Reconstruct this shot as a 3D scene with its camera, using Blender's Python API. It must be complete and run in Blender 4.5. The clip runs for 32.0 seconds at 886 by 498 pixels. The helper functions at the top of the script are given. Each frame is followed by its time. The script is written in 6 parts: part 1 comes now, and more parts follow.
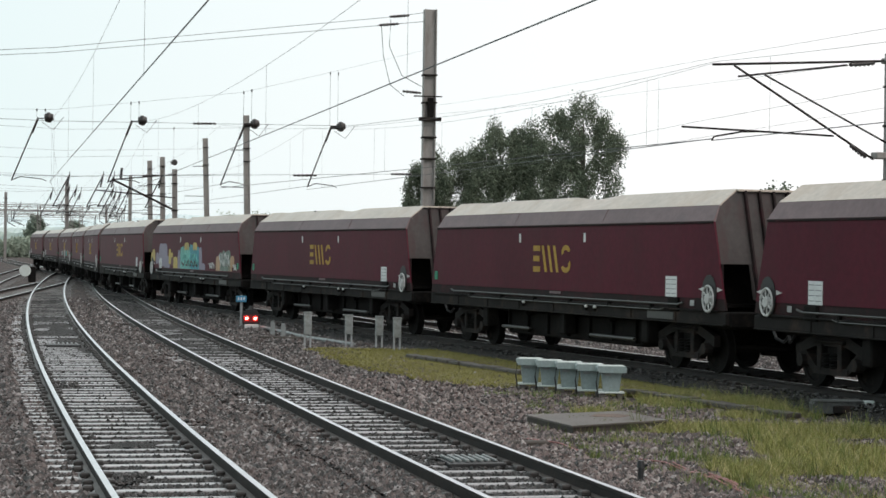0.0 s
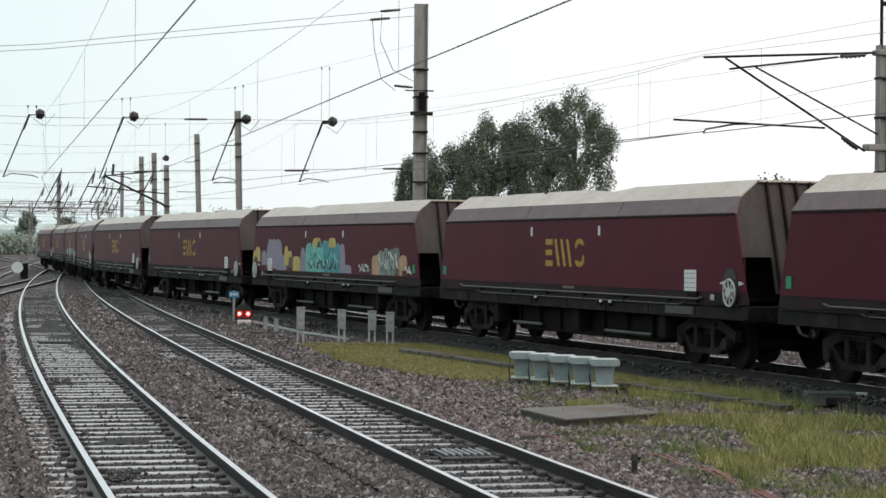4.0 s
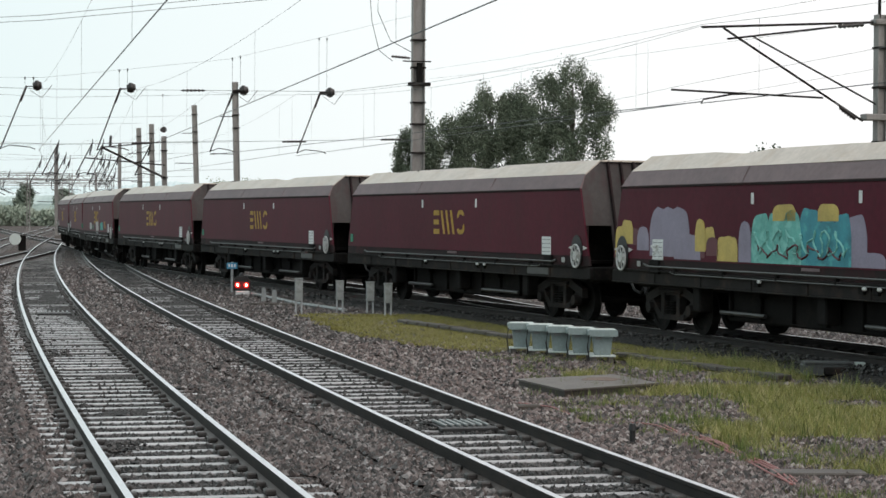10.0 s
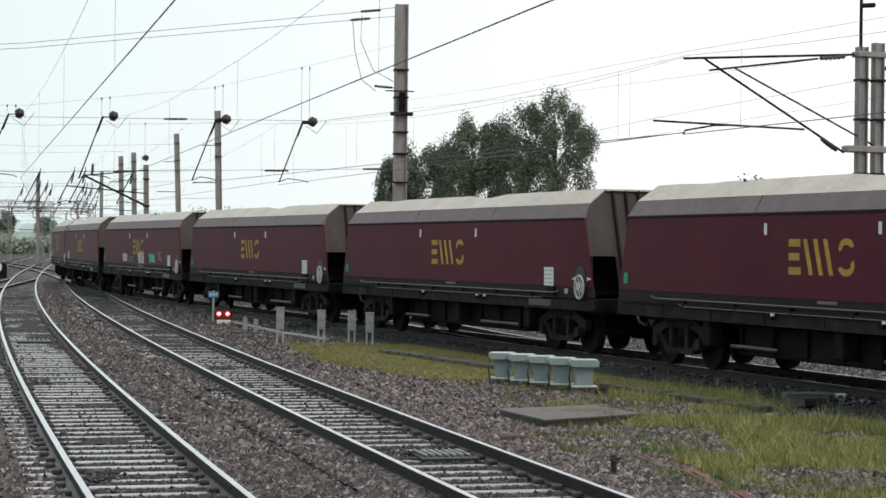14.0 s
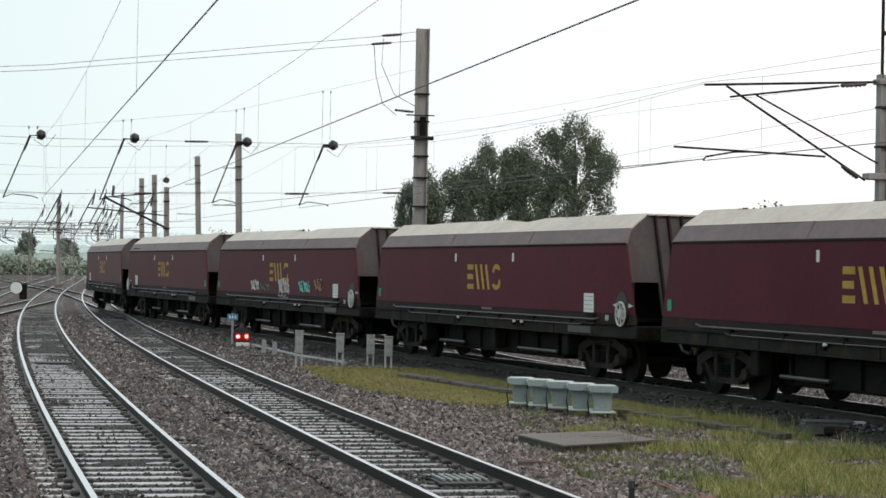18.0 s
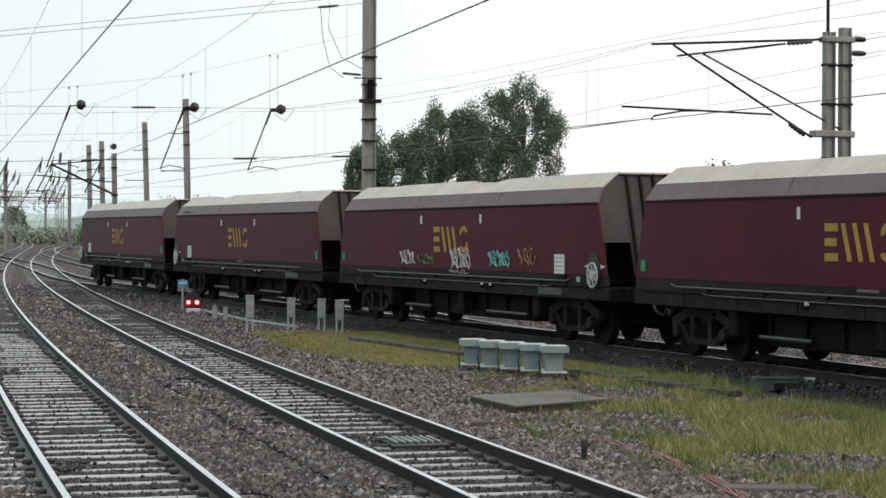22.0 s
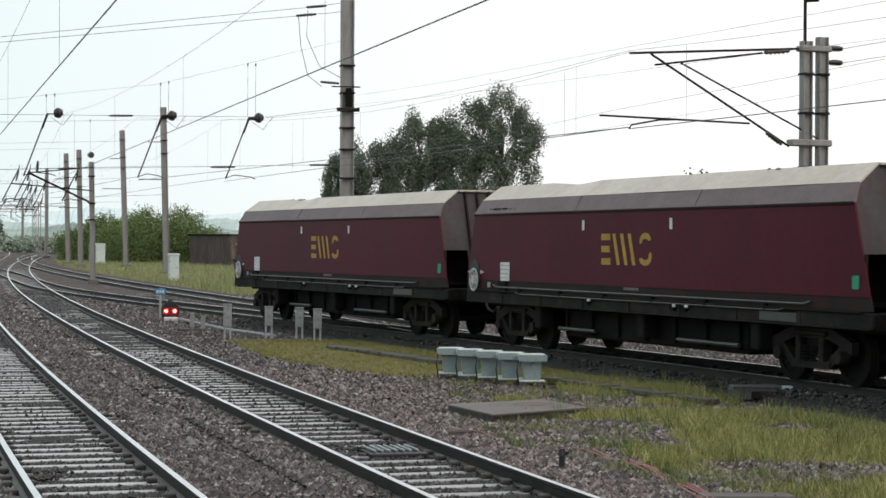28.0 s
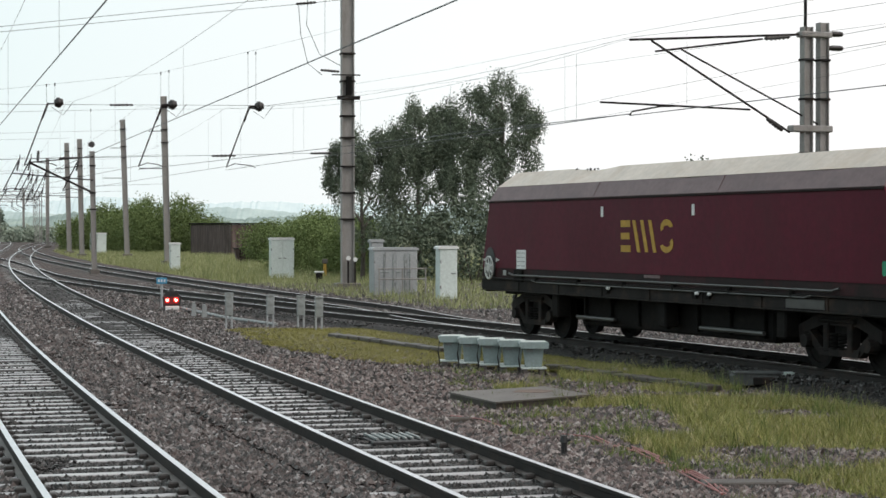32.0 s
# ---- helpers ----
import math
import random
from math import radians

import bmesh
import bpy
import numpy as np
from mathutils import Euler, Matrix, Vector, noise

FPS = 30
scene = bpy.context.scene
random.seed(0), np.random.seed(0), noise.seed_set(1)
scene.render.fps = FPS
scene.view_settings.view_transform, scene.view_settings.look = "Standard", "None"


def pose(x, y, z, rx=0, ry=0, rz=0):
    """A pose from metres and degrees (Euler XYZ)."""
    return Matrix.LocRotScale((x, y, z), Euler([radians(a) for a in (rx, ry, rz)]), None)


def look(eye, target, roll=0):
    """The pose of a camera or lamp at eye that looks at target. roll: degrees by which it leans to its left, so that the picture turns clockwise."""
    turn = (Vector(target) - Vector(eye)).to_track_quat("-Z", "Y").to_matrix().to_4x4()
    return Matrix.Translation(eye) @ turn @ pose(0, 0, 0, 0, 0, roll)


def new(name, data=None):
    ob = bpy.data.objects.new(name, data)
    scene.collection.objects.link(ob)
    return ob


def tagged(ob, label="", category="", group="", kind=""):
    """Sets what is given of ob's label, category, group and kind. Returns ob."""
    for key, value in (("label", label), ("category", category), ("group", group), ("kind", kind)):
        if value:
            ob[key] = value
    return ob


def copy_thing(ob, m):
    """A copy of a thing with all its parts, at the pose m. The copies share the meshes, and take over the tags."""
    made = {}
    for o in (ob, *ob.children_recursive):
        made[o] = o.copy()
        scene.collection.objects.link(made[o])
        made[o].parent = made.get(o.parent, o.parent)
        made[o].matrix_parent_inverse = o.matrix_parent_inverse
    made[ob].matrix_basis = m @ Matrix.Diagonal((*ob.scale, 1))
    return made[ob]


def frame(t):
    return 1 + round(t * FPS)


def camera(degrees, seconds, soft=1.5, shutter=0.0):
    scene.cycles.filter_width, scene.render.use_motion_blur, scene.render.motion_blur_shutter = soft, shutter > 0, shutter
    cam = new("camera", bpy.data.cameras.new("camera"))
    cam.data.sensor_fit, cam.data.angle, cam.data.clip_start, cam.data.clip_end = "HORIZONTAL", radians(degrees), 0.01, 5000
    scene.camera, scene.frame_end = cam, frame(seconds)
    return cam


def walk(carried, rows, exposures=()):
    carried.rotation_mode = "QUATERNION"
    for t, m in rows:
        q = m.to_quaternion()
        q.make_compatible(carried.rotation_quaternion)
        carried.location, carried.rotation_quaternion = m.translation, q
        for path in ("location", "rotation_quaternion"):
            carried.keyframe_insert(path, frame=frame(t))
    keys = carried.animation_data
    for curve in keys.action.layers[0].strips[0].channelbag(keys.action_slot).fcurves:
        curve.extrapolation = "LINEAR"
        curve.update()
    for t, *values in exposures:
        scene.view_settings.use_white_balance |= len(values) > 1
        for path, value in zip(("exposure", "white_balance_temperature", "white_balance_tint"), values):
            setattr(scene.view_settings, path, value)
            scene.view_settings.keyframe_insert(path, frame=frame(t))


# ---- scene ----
cam = camera(25.26, 32.0, soft=1.55)
EYE = (0, 0, 2.45)
# seconds, tilt, lean, turn of a camera held by hand at one spot
PATH = [
    (0, 89.965, -0.843, 2.300), (0.5, 89.987, -0.872, 2.084), (1, 89.906, -0.731, 2.270), (1.5, 89.834, -0.638, 2.420),
    (2, 89.796, -0.296, 2.102), (2.5, 89.987, -0.440, 2.056), (3, 90.027, -0.568, 2.008), (3.5, 89.801, -0.484, 2.070),
    (5.5, 89.804, -0.596, 2.107), (6, 89.538, -0.476, 1.972), (6.5, 89.515, -0.306, 1.970), (7, 89.359, -0.343, 2.002),
    (7.5, 89.324, -0.307, 2.079), (8, 89.484, -0.269, 2.061), (8.5, 89.326, -0.301, 2.085), (9, 89.150, 0.132, 2.034),
    (9.5, 88.980, -0.141, 2.101), (10, 88.956, -0.372, 2.018), (10.5, 89.110, -0.643, 2.026),
    (11, 89.490, -0.632, 1.995), (11.5, 89.441, -0.622, 1.827), (12, 89.392, -0.624, 1.739), (12.5, 89.387, -0.473, 1.594),
    (13, 89.564, -0.585, 1.445), (13.5, 89.706, -0.695, 1.653), (14, 89.820, -0.620, 1.496), (14.5, 89.869, -0.816, 1.674),
    (16.5, 89.977, -0.776, 2.144), (17, 90.193, -0.926, 2.154), (17.5, 90.256, -0.939, 2.154), (18, 90.518, -1.076, 2.059),
    (18.5, 90.778, -1.131, 1.960), (19, 89.850, -1.641, 2.012),
    (19.1, 89.336, -1.499, 2.208), (19.2, 89.135, -1.414, 1.769), (19.3, 89.214, -1.573, 1.471), (19.4, 90.349, -1.551, 0.916), 
    (19.5, 91.248, -1.620, 0.504), (19.6, 90.844, -0.937, 0.472), (19.7, 90.329, -1.011, 0.246),
    (19.8, 90.199, -0.596, -0.160), (19.9, 90.088, -0.085, -0.244), (20, 89.871, -0.257, -0.343), (20.5, 89.648, -0.493, 0.165),
    (21, 89.433, -0.301, 0.321), (21.5, 89.218, -0.258, 0.367), (22, 89.448, -0.262, 0.608), (22.5, 89.552, -0.327, 0.717),
    (23, 89.573, -0.303, 0.808), (23.5, 89.389, -0.107, 0.846), (24, 89.288, -0.053, 0.887), (24.5, 89.215, -0.050, 0.860),
    (25, 89.280, -0.008, 0.813), (25.5, 89.395, 0.035, 0.533), (27.5, 89.634, -0.074, 0.110), (28, 89.701, -0.282, -0.030),
    (28.5, 89.695, -0.217, 0.488), (29, 89.514, -0.249, 0.219), (29.5, 89.661, -0.245, 0.045), (30, 89.693, -0.227, 0.090),
    (30.5, 89.770, -0.181, 0.033), (31, 89.586, -0.247, 0.095), (31.5, 89.450, 0.084, -0.091), (32, 89.345, -0.000, 0.000),
]
walk(cam, [(t, pose(*EYE, rx, ry, rz)) for t, rx, ry, rz in PATH])

# ---- sky and light: a bright overcast, rainy day ----
world = bpy.data.worlds.new("overcast_sky")
scene.world = world
world.use_nodes = True
wn = world.node_tree.nodes
wl = world.node_tree.links
sky = wn.new("ShaderNodeTexSky")
sky.sky_type = "NISHITA"
sky.sun_disc = False
sky.sun_elevation, sky.sun_rotation = radians(48), radians(75)
sky.air_density, sky.dust_density = 1.0, 4.0
bg = wn["Background"]
bg.inputs["Strength"].default_value = 0.1
cloud = wn.new("ShaderNodeMixRGB")
cloud.inputs["Fac"].default_value = 0.9
aim = wn.new("ShaderNodeTexCoord")
side = wn.new("ShaderNodeSeparateXYZ")
wl.new(aim.outputs["Generated"], side.inputs["Vector"])
towards = wn.new("ShaderNodeMapRange")
towards.interpolation_type = "SMOOTHSTEP"
towards.inputs["From Min"].default_value, towards.inputs["From Max"].default_value = -0.5, 0.2
wl.new(side.outputs["X"], towards.inputs["Value"])
tone = wn.new("ShaderNodeMixRGB")
tone.inputs["Color1"].default_value, tone.inputs["Color2"].default_value = (8.2, 9.9, 10.0, 1), (11.4, 11.4, 11.4, 1)
wl.new(towards.outputs["Result"], tone.inputs["Fac"])
wl.new(tone.outputs["Color"], cloud.inputs["Color2"])
wl.new(sky.outputs["Color"], cloud.inputs["Color1"])
wl.new(cloud.outputs["Color"], bg.inputs["Color"])
sun = new("sun", bpy.data.lights.new("sun", "SUN"))
sun.data.energy, sun.data.angle, sun.data.color = 1.05, radians(35), (1, 0.89, 0.81)
sun.matrix_world = look((30, 12, 40), (0, 40, 0))
scene.view_settings.exposure = 0.0


# ---- materials ----
def ramp(nt, stops, fac):
    r = nt.nodes.new("ShaderNodeValToRGB")
    r.color_ramp.elements.remove(r.color_ramp.elements[1])
    for i, (p, c) in enumerate(stops):
        e = r.color_ramp.elements[0] if i == 0 else r.color_ramp.elements.new(p)
        e.position, e.color = p, (*c, 1)
    nt.links.new(fac, r.inputs["Fac"])
    return r.outputs["Color"]


def noise_fac(nt, scale, detail=5, space="Object", stretch=(1, 1, 1), rough=0.6):
    co = nt.nodes.new("ShaderNodeTexCoord")
    mp = nt.nodes.new("ShaderNodeMapping")
    mp.inputs["Scale"].default_value = stretch
    n = nt.nodes.new("ShaderNodeTexNoise")
    n.inputs["Scale"].default_value, n.inputs["Detail"].default_value, n.inputs["Roughness"].default_value = scale, detail, rough
    nt.links.new(co.outputs[space], mp.inputs["Vector"])
    nt.links.new(mp.outputs["Vector"], n.inputs["Vector"])
    return n.outputs["Fac"]


def mixed(nt, a, b, fac, mode="MIX"):
    m = nt.nodes.new("ShaderNodeMixRGB")
    m.blend_type = mode
    for sock, v in ((m.inputs["Color1"], a), (m.inputs["Color2"], b)):
        if isinstance(v, tuple):
            sock.default_value = (*v, 1)
        else:
            nt.links.new(v, sock)
    if isinstance(fac, float):
        m.inputs["Fac"].default_value = fac
    else:
        nt.links.new(fac, m.inputs["Fac"])
    return m.outputs["Color"]


def material(name, base, rough=0.6, metal=0.0, spread=0.25, scale=3.0, fine=40.0, bump=0.15, stretch=(1, 1, 1), stain=None, stain_at=(0.5, 0.7),
             random_value=0.0, island=0.0, space="Object", coat=0.0, spec=0.5):
    """A surface of one paint or stuff, varied by a coarse and a fine noise, with an optional second colour in patches."""
    m = bpy.data.materials.new(name)
    m.use_nodes = True
    nt = m.node_tree
    b = nt.nodes["Principled BSDF"]
    b.inputs["Metallic"].default_value, b.inputs["Roughness"].default_value = metal, rough
    b.inputs["Specular IOR Level"].default_value = spec
    if coat:
        b.inputs["Coat Weight"].default_value, b.inputs["Coat Roughness"].default_value = coat, 0.15
    lo = tuple(max(0, c * (1 - spread)) for c in base)
    hi = tuple(min(1, c * (1 + spread)) for c in base)
    coarse = noise_fac(nt, scale, 4, space, stretch)
    small = noise_fac(nt, fine, 6, space)
    colour = ramp(nt, [(0.3, lo), (0.7, hi)], coarse)
    colour = mixed(nt, colour, ramp(nt, [(0.3, (0.72, 0.72, 0.72)), (0.7, (1.0, 1.0, 1.0))], small), 0.8, "MULTIPLY")
    if stain:
        s = noise_fac(nt, scale * 2.3, 6, space, stretch, 0.7)
        colour = mixed(nt, colour, stain, ramp(nt, [(stain_at[0], (0, 0, 0)), (stain_at[1], (1, 1, 1))], s))
    if random_value or island:
        hs = nt.nodes.new("ShaderNodeHueSaturation")
        mr = nt.nodes.new("ShaderNodeMapRange")
        amount = random_value or island
        mr.inputs["To Min"].default_value, mr.inputs["To Max"].default_value = 1 - amount, 1 + amount
        if random_value:
            nt.links.new(nt.nodes.new("ShaderNodeObjectInfo").outputs["Random"], mr.inputs["Value"])
        else:
            nt.links.new(nt.nodes.new("ShaderNodeNewGeometry").outputs["Random Per Island"], mr.inputs["Value"])
        nt.links.new(mr.outputs["Result"], hs.inputs["Value"])
        nt.links.new(colour, hs.inputs["Color"])
        colour = hs.outputs["Color"]
    nt.links.new(colour, b.inputs["Base Color"])
    if bump:
        bp = nt.nodes.new("ShaderNodeBump")
        bp.inputs["Strength"].default_value, bp.inputs["Distance"].default_value = bump, 0.02
        nt.links.new(small, bp.inputs["Height"])
        nt.links.new(bp.outputs["Normal"], b.inputs["Normal"])
    return m


def palette_material(name, stops, rough=0.6, fine=60.0, bump=0.3, per="island", spec=0.4):
    """Many small pieces, each with its own colour out of a palette."""
    m = bpy.data.materials.new(name)
    m.use_nodes = True
    nt = m.node_tree
    b = nt.nodes["Principled BSDF"]
    b.inputs["Roughness"].default_value = rough
    b.inputs["Specular IOR Level"].default_value = spec
    fac = nt.nodes.new("ShaderNodeNewGeometry").outputs["Random Per Island"] if per == "island" else nt.nodes.new("ShaderNodeObjectInfo").outputs["Random"]
    colour = ramp(nt, stops, fac)
    small = noise_fac(nt, fine, 4)
    colour = mixed(nt, colour, ramp(nt, [(0.3, (0.7, 0.7, 0.7)), (0.7, (1.0, 1.0, 1.0))], small), 0.8, "MULTIPLY")
    nt.links.new(colour, b.inputs["Base Color"])
    if bump:
        bp = nt.nodes.new("ShaderNodeBump")
        bp.inputs["Strength"].default_value, bp.inputs["Distance"].default_value = bump, 0.01
        nt.links.new(small, bp.inputs["Height"])
        nt.links.new(bp.outputs["Normal"], b.inputs["Normal"])
    return m


def glow(name, colour, strength):
    m = bpy.data.materials.new(name)
    m.use_nodes = True
    b = m.node_tree.nodes["Principled BSDF"]
    b.inputs["Base Color"].default_value = (*colour, 1)
    b.inputs["Emission Color"].default_value, b.inputs["Emission Strength"].default_value = (*colour, 1), strength
    return m


def ballast_material(name, stops):
    """Broken stone: a cell pattern for the stones, brown and grey patches over it."""
    m = bpy.data.materials.new(name)
    m.use_nodes = True
    nt = m.node_tree
    b = nt.nodes["Principled BSDF"]
    b.inputs["Roughness"].default_value = 0.75
    b.inputs["Specular IOR Level"].default_value = 0.3
    co = nt.nodes.new("ShaderNodeTexCoord")
    v = nt.nodes.new("ShaderNodeTexVoronoi")
    v.inputs["Scale"].default_value = 17.0
    nt.links.new(co.outputs["Object"], v.inputs["Vector"])
    bw = nt.nodes.new("ShaderNodeRGBToBW")
    nt.links.new(v.outputs["Color"], bw.inputs["Color"])
    stones = ramp(nt, stops, bw.outputs["Val"])
    gaps = ramp(nt, [(0.15, (1, 1, 1)), (0.75, (0.25, 0.24, 0.23))], v.outputs["Distance"])
    big = noise_fac(nt, 0.28, 5)
    tone = ramp(nt, [(0.35, (0.8, 0.8, 0.8)), (0.52, (1.0, 0.92, 0.88)), (0.68, (1.15, 0.94, 0.87))], big)
    colour = mixed(nt, mixed(nt, stones, gaps, 0.75, "MULTIPLY"), tone, 0.9, "MULTIPLY")
    clods = noise_fac(nt, 2.2, 6, rough=0.75)
    colour = mixed(nt, colour, ramp(nt, [(0.36, (0.5, 0.47, 0.46)), (0.5, (1.0, 0.97, 0.96)), (0.66, (1.4, 1.32, 1.28))], clods), 0.9, "MULTIPLY")
    nt.links.new(colour, b.inputs["Base Color"])
    bp = nt.nodes.new("ShaderNodeBump")
    bp.invert = True
    bp.inputs["Strength"].default_value, bp.inputs["Distance"].default_value = 0.9, 0.03
    nt.links.new(v.outputs["Distance"], bp.inputs["Height"])
    nt.links.new(bp.outputs["Normal"], b.inputs["Normal"])
    return m


M_BALLAST = ballast_material("ballast", [(0.15, (0.026, 0.022, 0.021)), (0.45, (0.064, 0.051, 0.048)), (0.62, (0.11, 0.082, 0.076)), (0.85, (0.19, 0.163, 0.156))])
# Oil and coal dust, with some of the train's shade mixed into the colour
M_DARKBED = ballast_material("oily_and_shaded_ballast", [(0.15, (0.012, 0.011, 0.011)), (0.5, (0.024, 0.022, 0.021)), (0.85, (0.055, 0.05, 0.048))])
M_STONES = palette_material("ballast_stone", [(0.0, (0.012, 0.0105, 0.010)), (0.3, (0.038, 0.031, 0.0295)), (0.55, (0.082, 0.061, 0.057)), (0.75, (0.125, 0.097, 0.091)), (0.92, (0.21, 0.19, 0.185)), (1.0, (0.34, 0.315, 0.31))], 0.45, 60)
M_PINKSTONE = palette_material("pink_grey_stone", [(0.0, (0.016, 0.0135, 0.013)), (0.3, (0.058, 0.045, 0.042)), (0.55, (0.132, 0.093, 0.086)), (0.8, (0.195, 0.152, 0.143)), (1.0, (0.34, 0.305, 0.29))], 0.45, 60)
M_OILY = palette_material("oily_stone", [(0.0, (0.009, 0.0085, 0.0085)), (0.5, (0.024, 0.022, 0.021)), (0.85, (0.05, 0.045, 0.044)), (1.0, (0.11, 0.10, 0.098))], 0.42, 60)
M_EARTH = material("earth_and_grass", (0.10, 0.12, 0.045), 0.9, spread=0.4, scale=0.12, fine=3, bump=0.5, stain=(0.16, 0.14, 0.08))
M_RUST = material("rail_side", (0.024, 0.020, 0.019), 0.6, spec=0.2, spread=0.3, scale=2, stain=(0.04, 0.027, 0.022))
# Paler than the rail's side: light caught along the foot, put into its colour
M_FOOT = material("wet_lit_rail_foot", (0.095, 0.075, 0.068), 0.5, spec=0.3, spread=0.3, scale=2, fine=18, bump=0.05, stain=(0.06, 0.043, 0.036))
M_HEAD = material("rail_head", (0.80, 0.81, 0.83), 0.36, 1.0, spread=0.08, scale=1.5, fine=20, bump=0.02)
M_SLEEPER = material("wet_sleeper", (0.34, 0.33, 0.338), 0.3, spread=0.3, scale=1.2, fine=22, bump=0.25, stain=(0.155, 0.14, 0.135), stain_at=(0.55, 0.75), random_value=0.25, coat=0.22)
# Dull sleepers; also the shade painted on the sides of the pale ones
M_SLEEPER_DULL = material("dirty_sleeper_and_side_shade", (0.17, 0.155, 0.15), 0.55, spread=0.35, scale=1.2, fine=22, bump=0.25, stain=(0.09, 0.075, 0.07), random_value=0.25)
M_CLIP = material("fastening", (0.035, 0.03, 0.028), 0.6, spread=0.4)
M_MAROON = material("maroon_paint", (0.087, 0.0075, 0.0205), 0.5, spec=0.12, spread=0.16, scale=0.5, fine=9, bump=0.03, stretch=(1, 1, 0.35), stain=(0.066, 0.014, 0.021), stain_at=(0.5, 0.85))
M_SOOT = material("grimy_underframe", (0.0105, 0.0095, 0.0092), 0.8, spec=0.1, spread=0.4, scale=1.5, fine=14, stain=(0.022, 0.017, 0.0145), stain_at=(0.55, 0.75))
M_SOLE = material("dusty_solebar", (0.018, 0.0155, 0.015), 0.7, spec=0.12, spread=0.4, scale=1.0, fine=12, stain=(0.045, 0.030, 0.024), stain_at=(0.52, 0.7))
M_SKIRT = material("grimy_lower_body", (0.020, 0.012, 0.0125), 0.7, spec=0.2, spread=0.3, scale=0.8, fine=10, stain=(0.045, 0.012, 0.015))
M_ROOF_LOW = material("grey_mauve_slope", (0.17, 0.115, 0.12), 0.55, spec=0.35, spread=0.15, scale=0.7, fine=10, bump=0.05, stain=(0.12, 0.085, 0.09))
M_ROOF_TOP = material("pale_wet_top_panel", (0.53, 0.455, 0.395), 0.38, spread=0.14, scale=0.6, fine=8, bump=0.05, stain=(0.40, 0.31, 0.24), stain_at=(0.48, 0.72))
M_END = material("grey_end_plate", (0.062, 0.054, 0.053), 0.6, spec=0.25, spread=0.3, scale=1.0, fine=9, stretch=(1, 1, 0.3), stain=(0.06, 0.03, 0.031), stain_at=(0.48, 0.72))
M_GOLD = material("gold_transfer", (0.44, 0.265, 0.05), 0.55, spec=0.2, spread=0.15, scale=2, fine=12, bump=0.0, stain=(0.22, 0.11, 0.04), stain_at=(0.62, 0.82))
M_WHITE = material("white_plate", (0.72, 0.72, 0.72), 0.5, spread=0.08, bump=0.02)
M_DULLWHITE = material("dulled_white_paint", (0.34, 0.335, 0.335), 0.55, spread=0.3, scale=3, bump=0.02)
M_WORNWHITE = material("worn_white_paint", (0.58, 0.57, 0.56), 0.5, spread=0.2, scale=4, bump=0.02)
M_PIPE = material("wet_grey_pipe", (0.055, 0.051, 0.05), 0.4, spread=0.3, scale=1.5, fine=14, bump=0.05, stain=(0.025, 0.022, 0.021))
M_BLACK = material("black_rubber", (0.015, 0.015, 0.016), 0.5, spread=0.2)
M_INK = material("grey_ink", (0.2, 0.2, 0.21), 0.6, spread=0.1, bump=0)
M_GREENTAG = material("green_tag", (0.02, 0.28, 0.16), 0.5, spread=0.1, bump=0)
M_MAST = material("galvanised_mast", (0.30, 0.285, 0.275), 0.55, 0.25, spread=0.16, scale=1.2, fine=18, bump=0.05, stretch=(1, 1, 0.25), stain=(0.19, 0.17, 0.16))
M_WIRE = material("contact_wire", (0.10, 0.105, 0.11), 0.5, 0.3, spread=0.1, bump=0)
M_INSULATOR = material("dark_porcelain", (0.025, 0.02, 0.02), 0.3, spread=0.2, bump=0)
M_CABINET = material("pale_cabinet_paint", (0.62, 0.68, 0.66), 0.45, spread=0.08, scale=1.0, fine=14, bump=0.03, stretch=(1, 1, 0.4), stain=(0.48, 0.52, 0.49), stain_at=(0.55, 0.8))
M_GREYCAB = material("grey_cabinet_paint", (0.36, 0.375, 0.385), 0.5, spread=0.1, scale=1.0, fine=12, bump=0.03, stretch=(1, 1, 0.4), stain=(0.28, 0.28, 0.28))
M_BOX = material("weathered_blue_grey_box", (0.26, 0.325, 0.325), 0.5, spread=0.14, scale=2.2, fine=18, bump=0.05, stretch=(1, 1, 0.4), stain=(0.18, 0.22, 0.215), stain_at=(0.55, 0.75))
M_CONCRETE = material("stained_concrete", (0.125, 0.11, 0.10), 0.55, spread=0.25, scale=1.2, fine=24, bump=0.2, stain=(0.075, 0.058, 0.048), stain_at=(0.5, 0.72))
M_GRASS = palette_material("grass_blade", [(0.0, (0.13, 0.15, 0.034)), (0.35, (0.215, 0.235, 0.056)), (0.65, (0.305, 0.30, 0.092)), (0.85, (0.40, 0.35, 0.15)), (1.0, (0.50, 0.44, 0.25))], 0.6, 3, 0)
M_WEED = palette_material("weed_leaf", [(0.0, (0.09, 0.125, 0.035)), (0.5, (0.14, 0.19, 0.05)), (0.85, (0.2, 0.24, 0.075)), (1.0, (0.32, 0.30, 0.14))], 0.6, 3, 0, spec=0.25)
M_MOSS = palette_material("low_mossy_grass", [(0.0, (0.18, 0.175, 0.05)), (0.5, (0.245, 0.23, 0.07)), (1.0, (0.34, 0.305, 0.12))], 0.7, 3, 0, spec=0.2)
M_TURF = material("turf", (0.15, 0.135, 0.04), 0.85, spread=0.4, scale=0.9, fine=14, bump=0.6, stain=(0.12, 0.10, 0.06), stain_at=(0.5, 0.62))
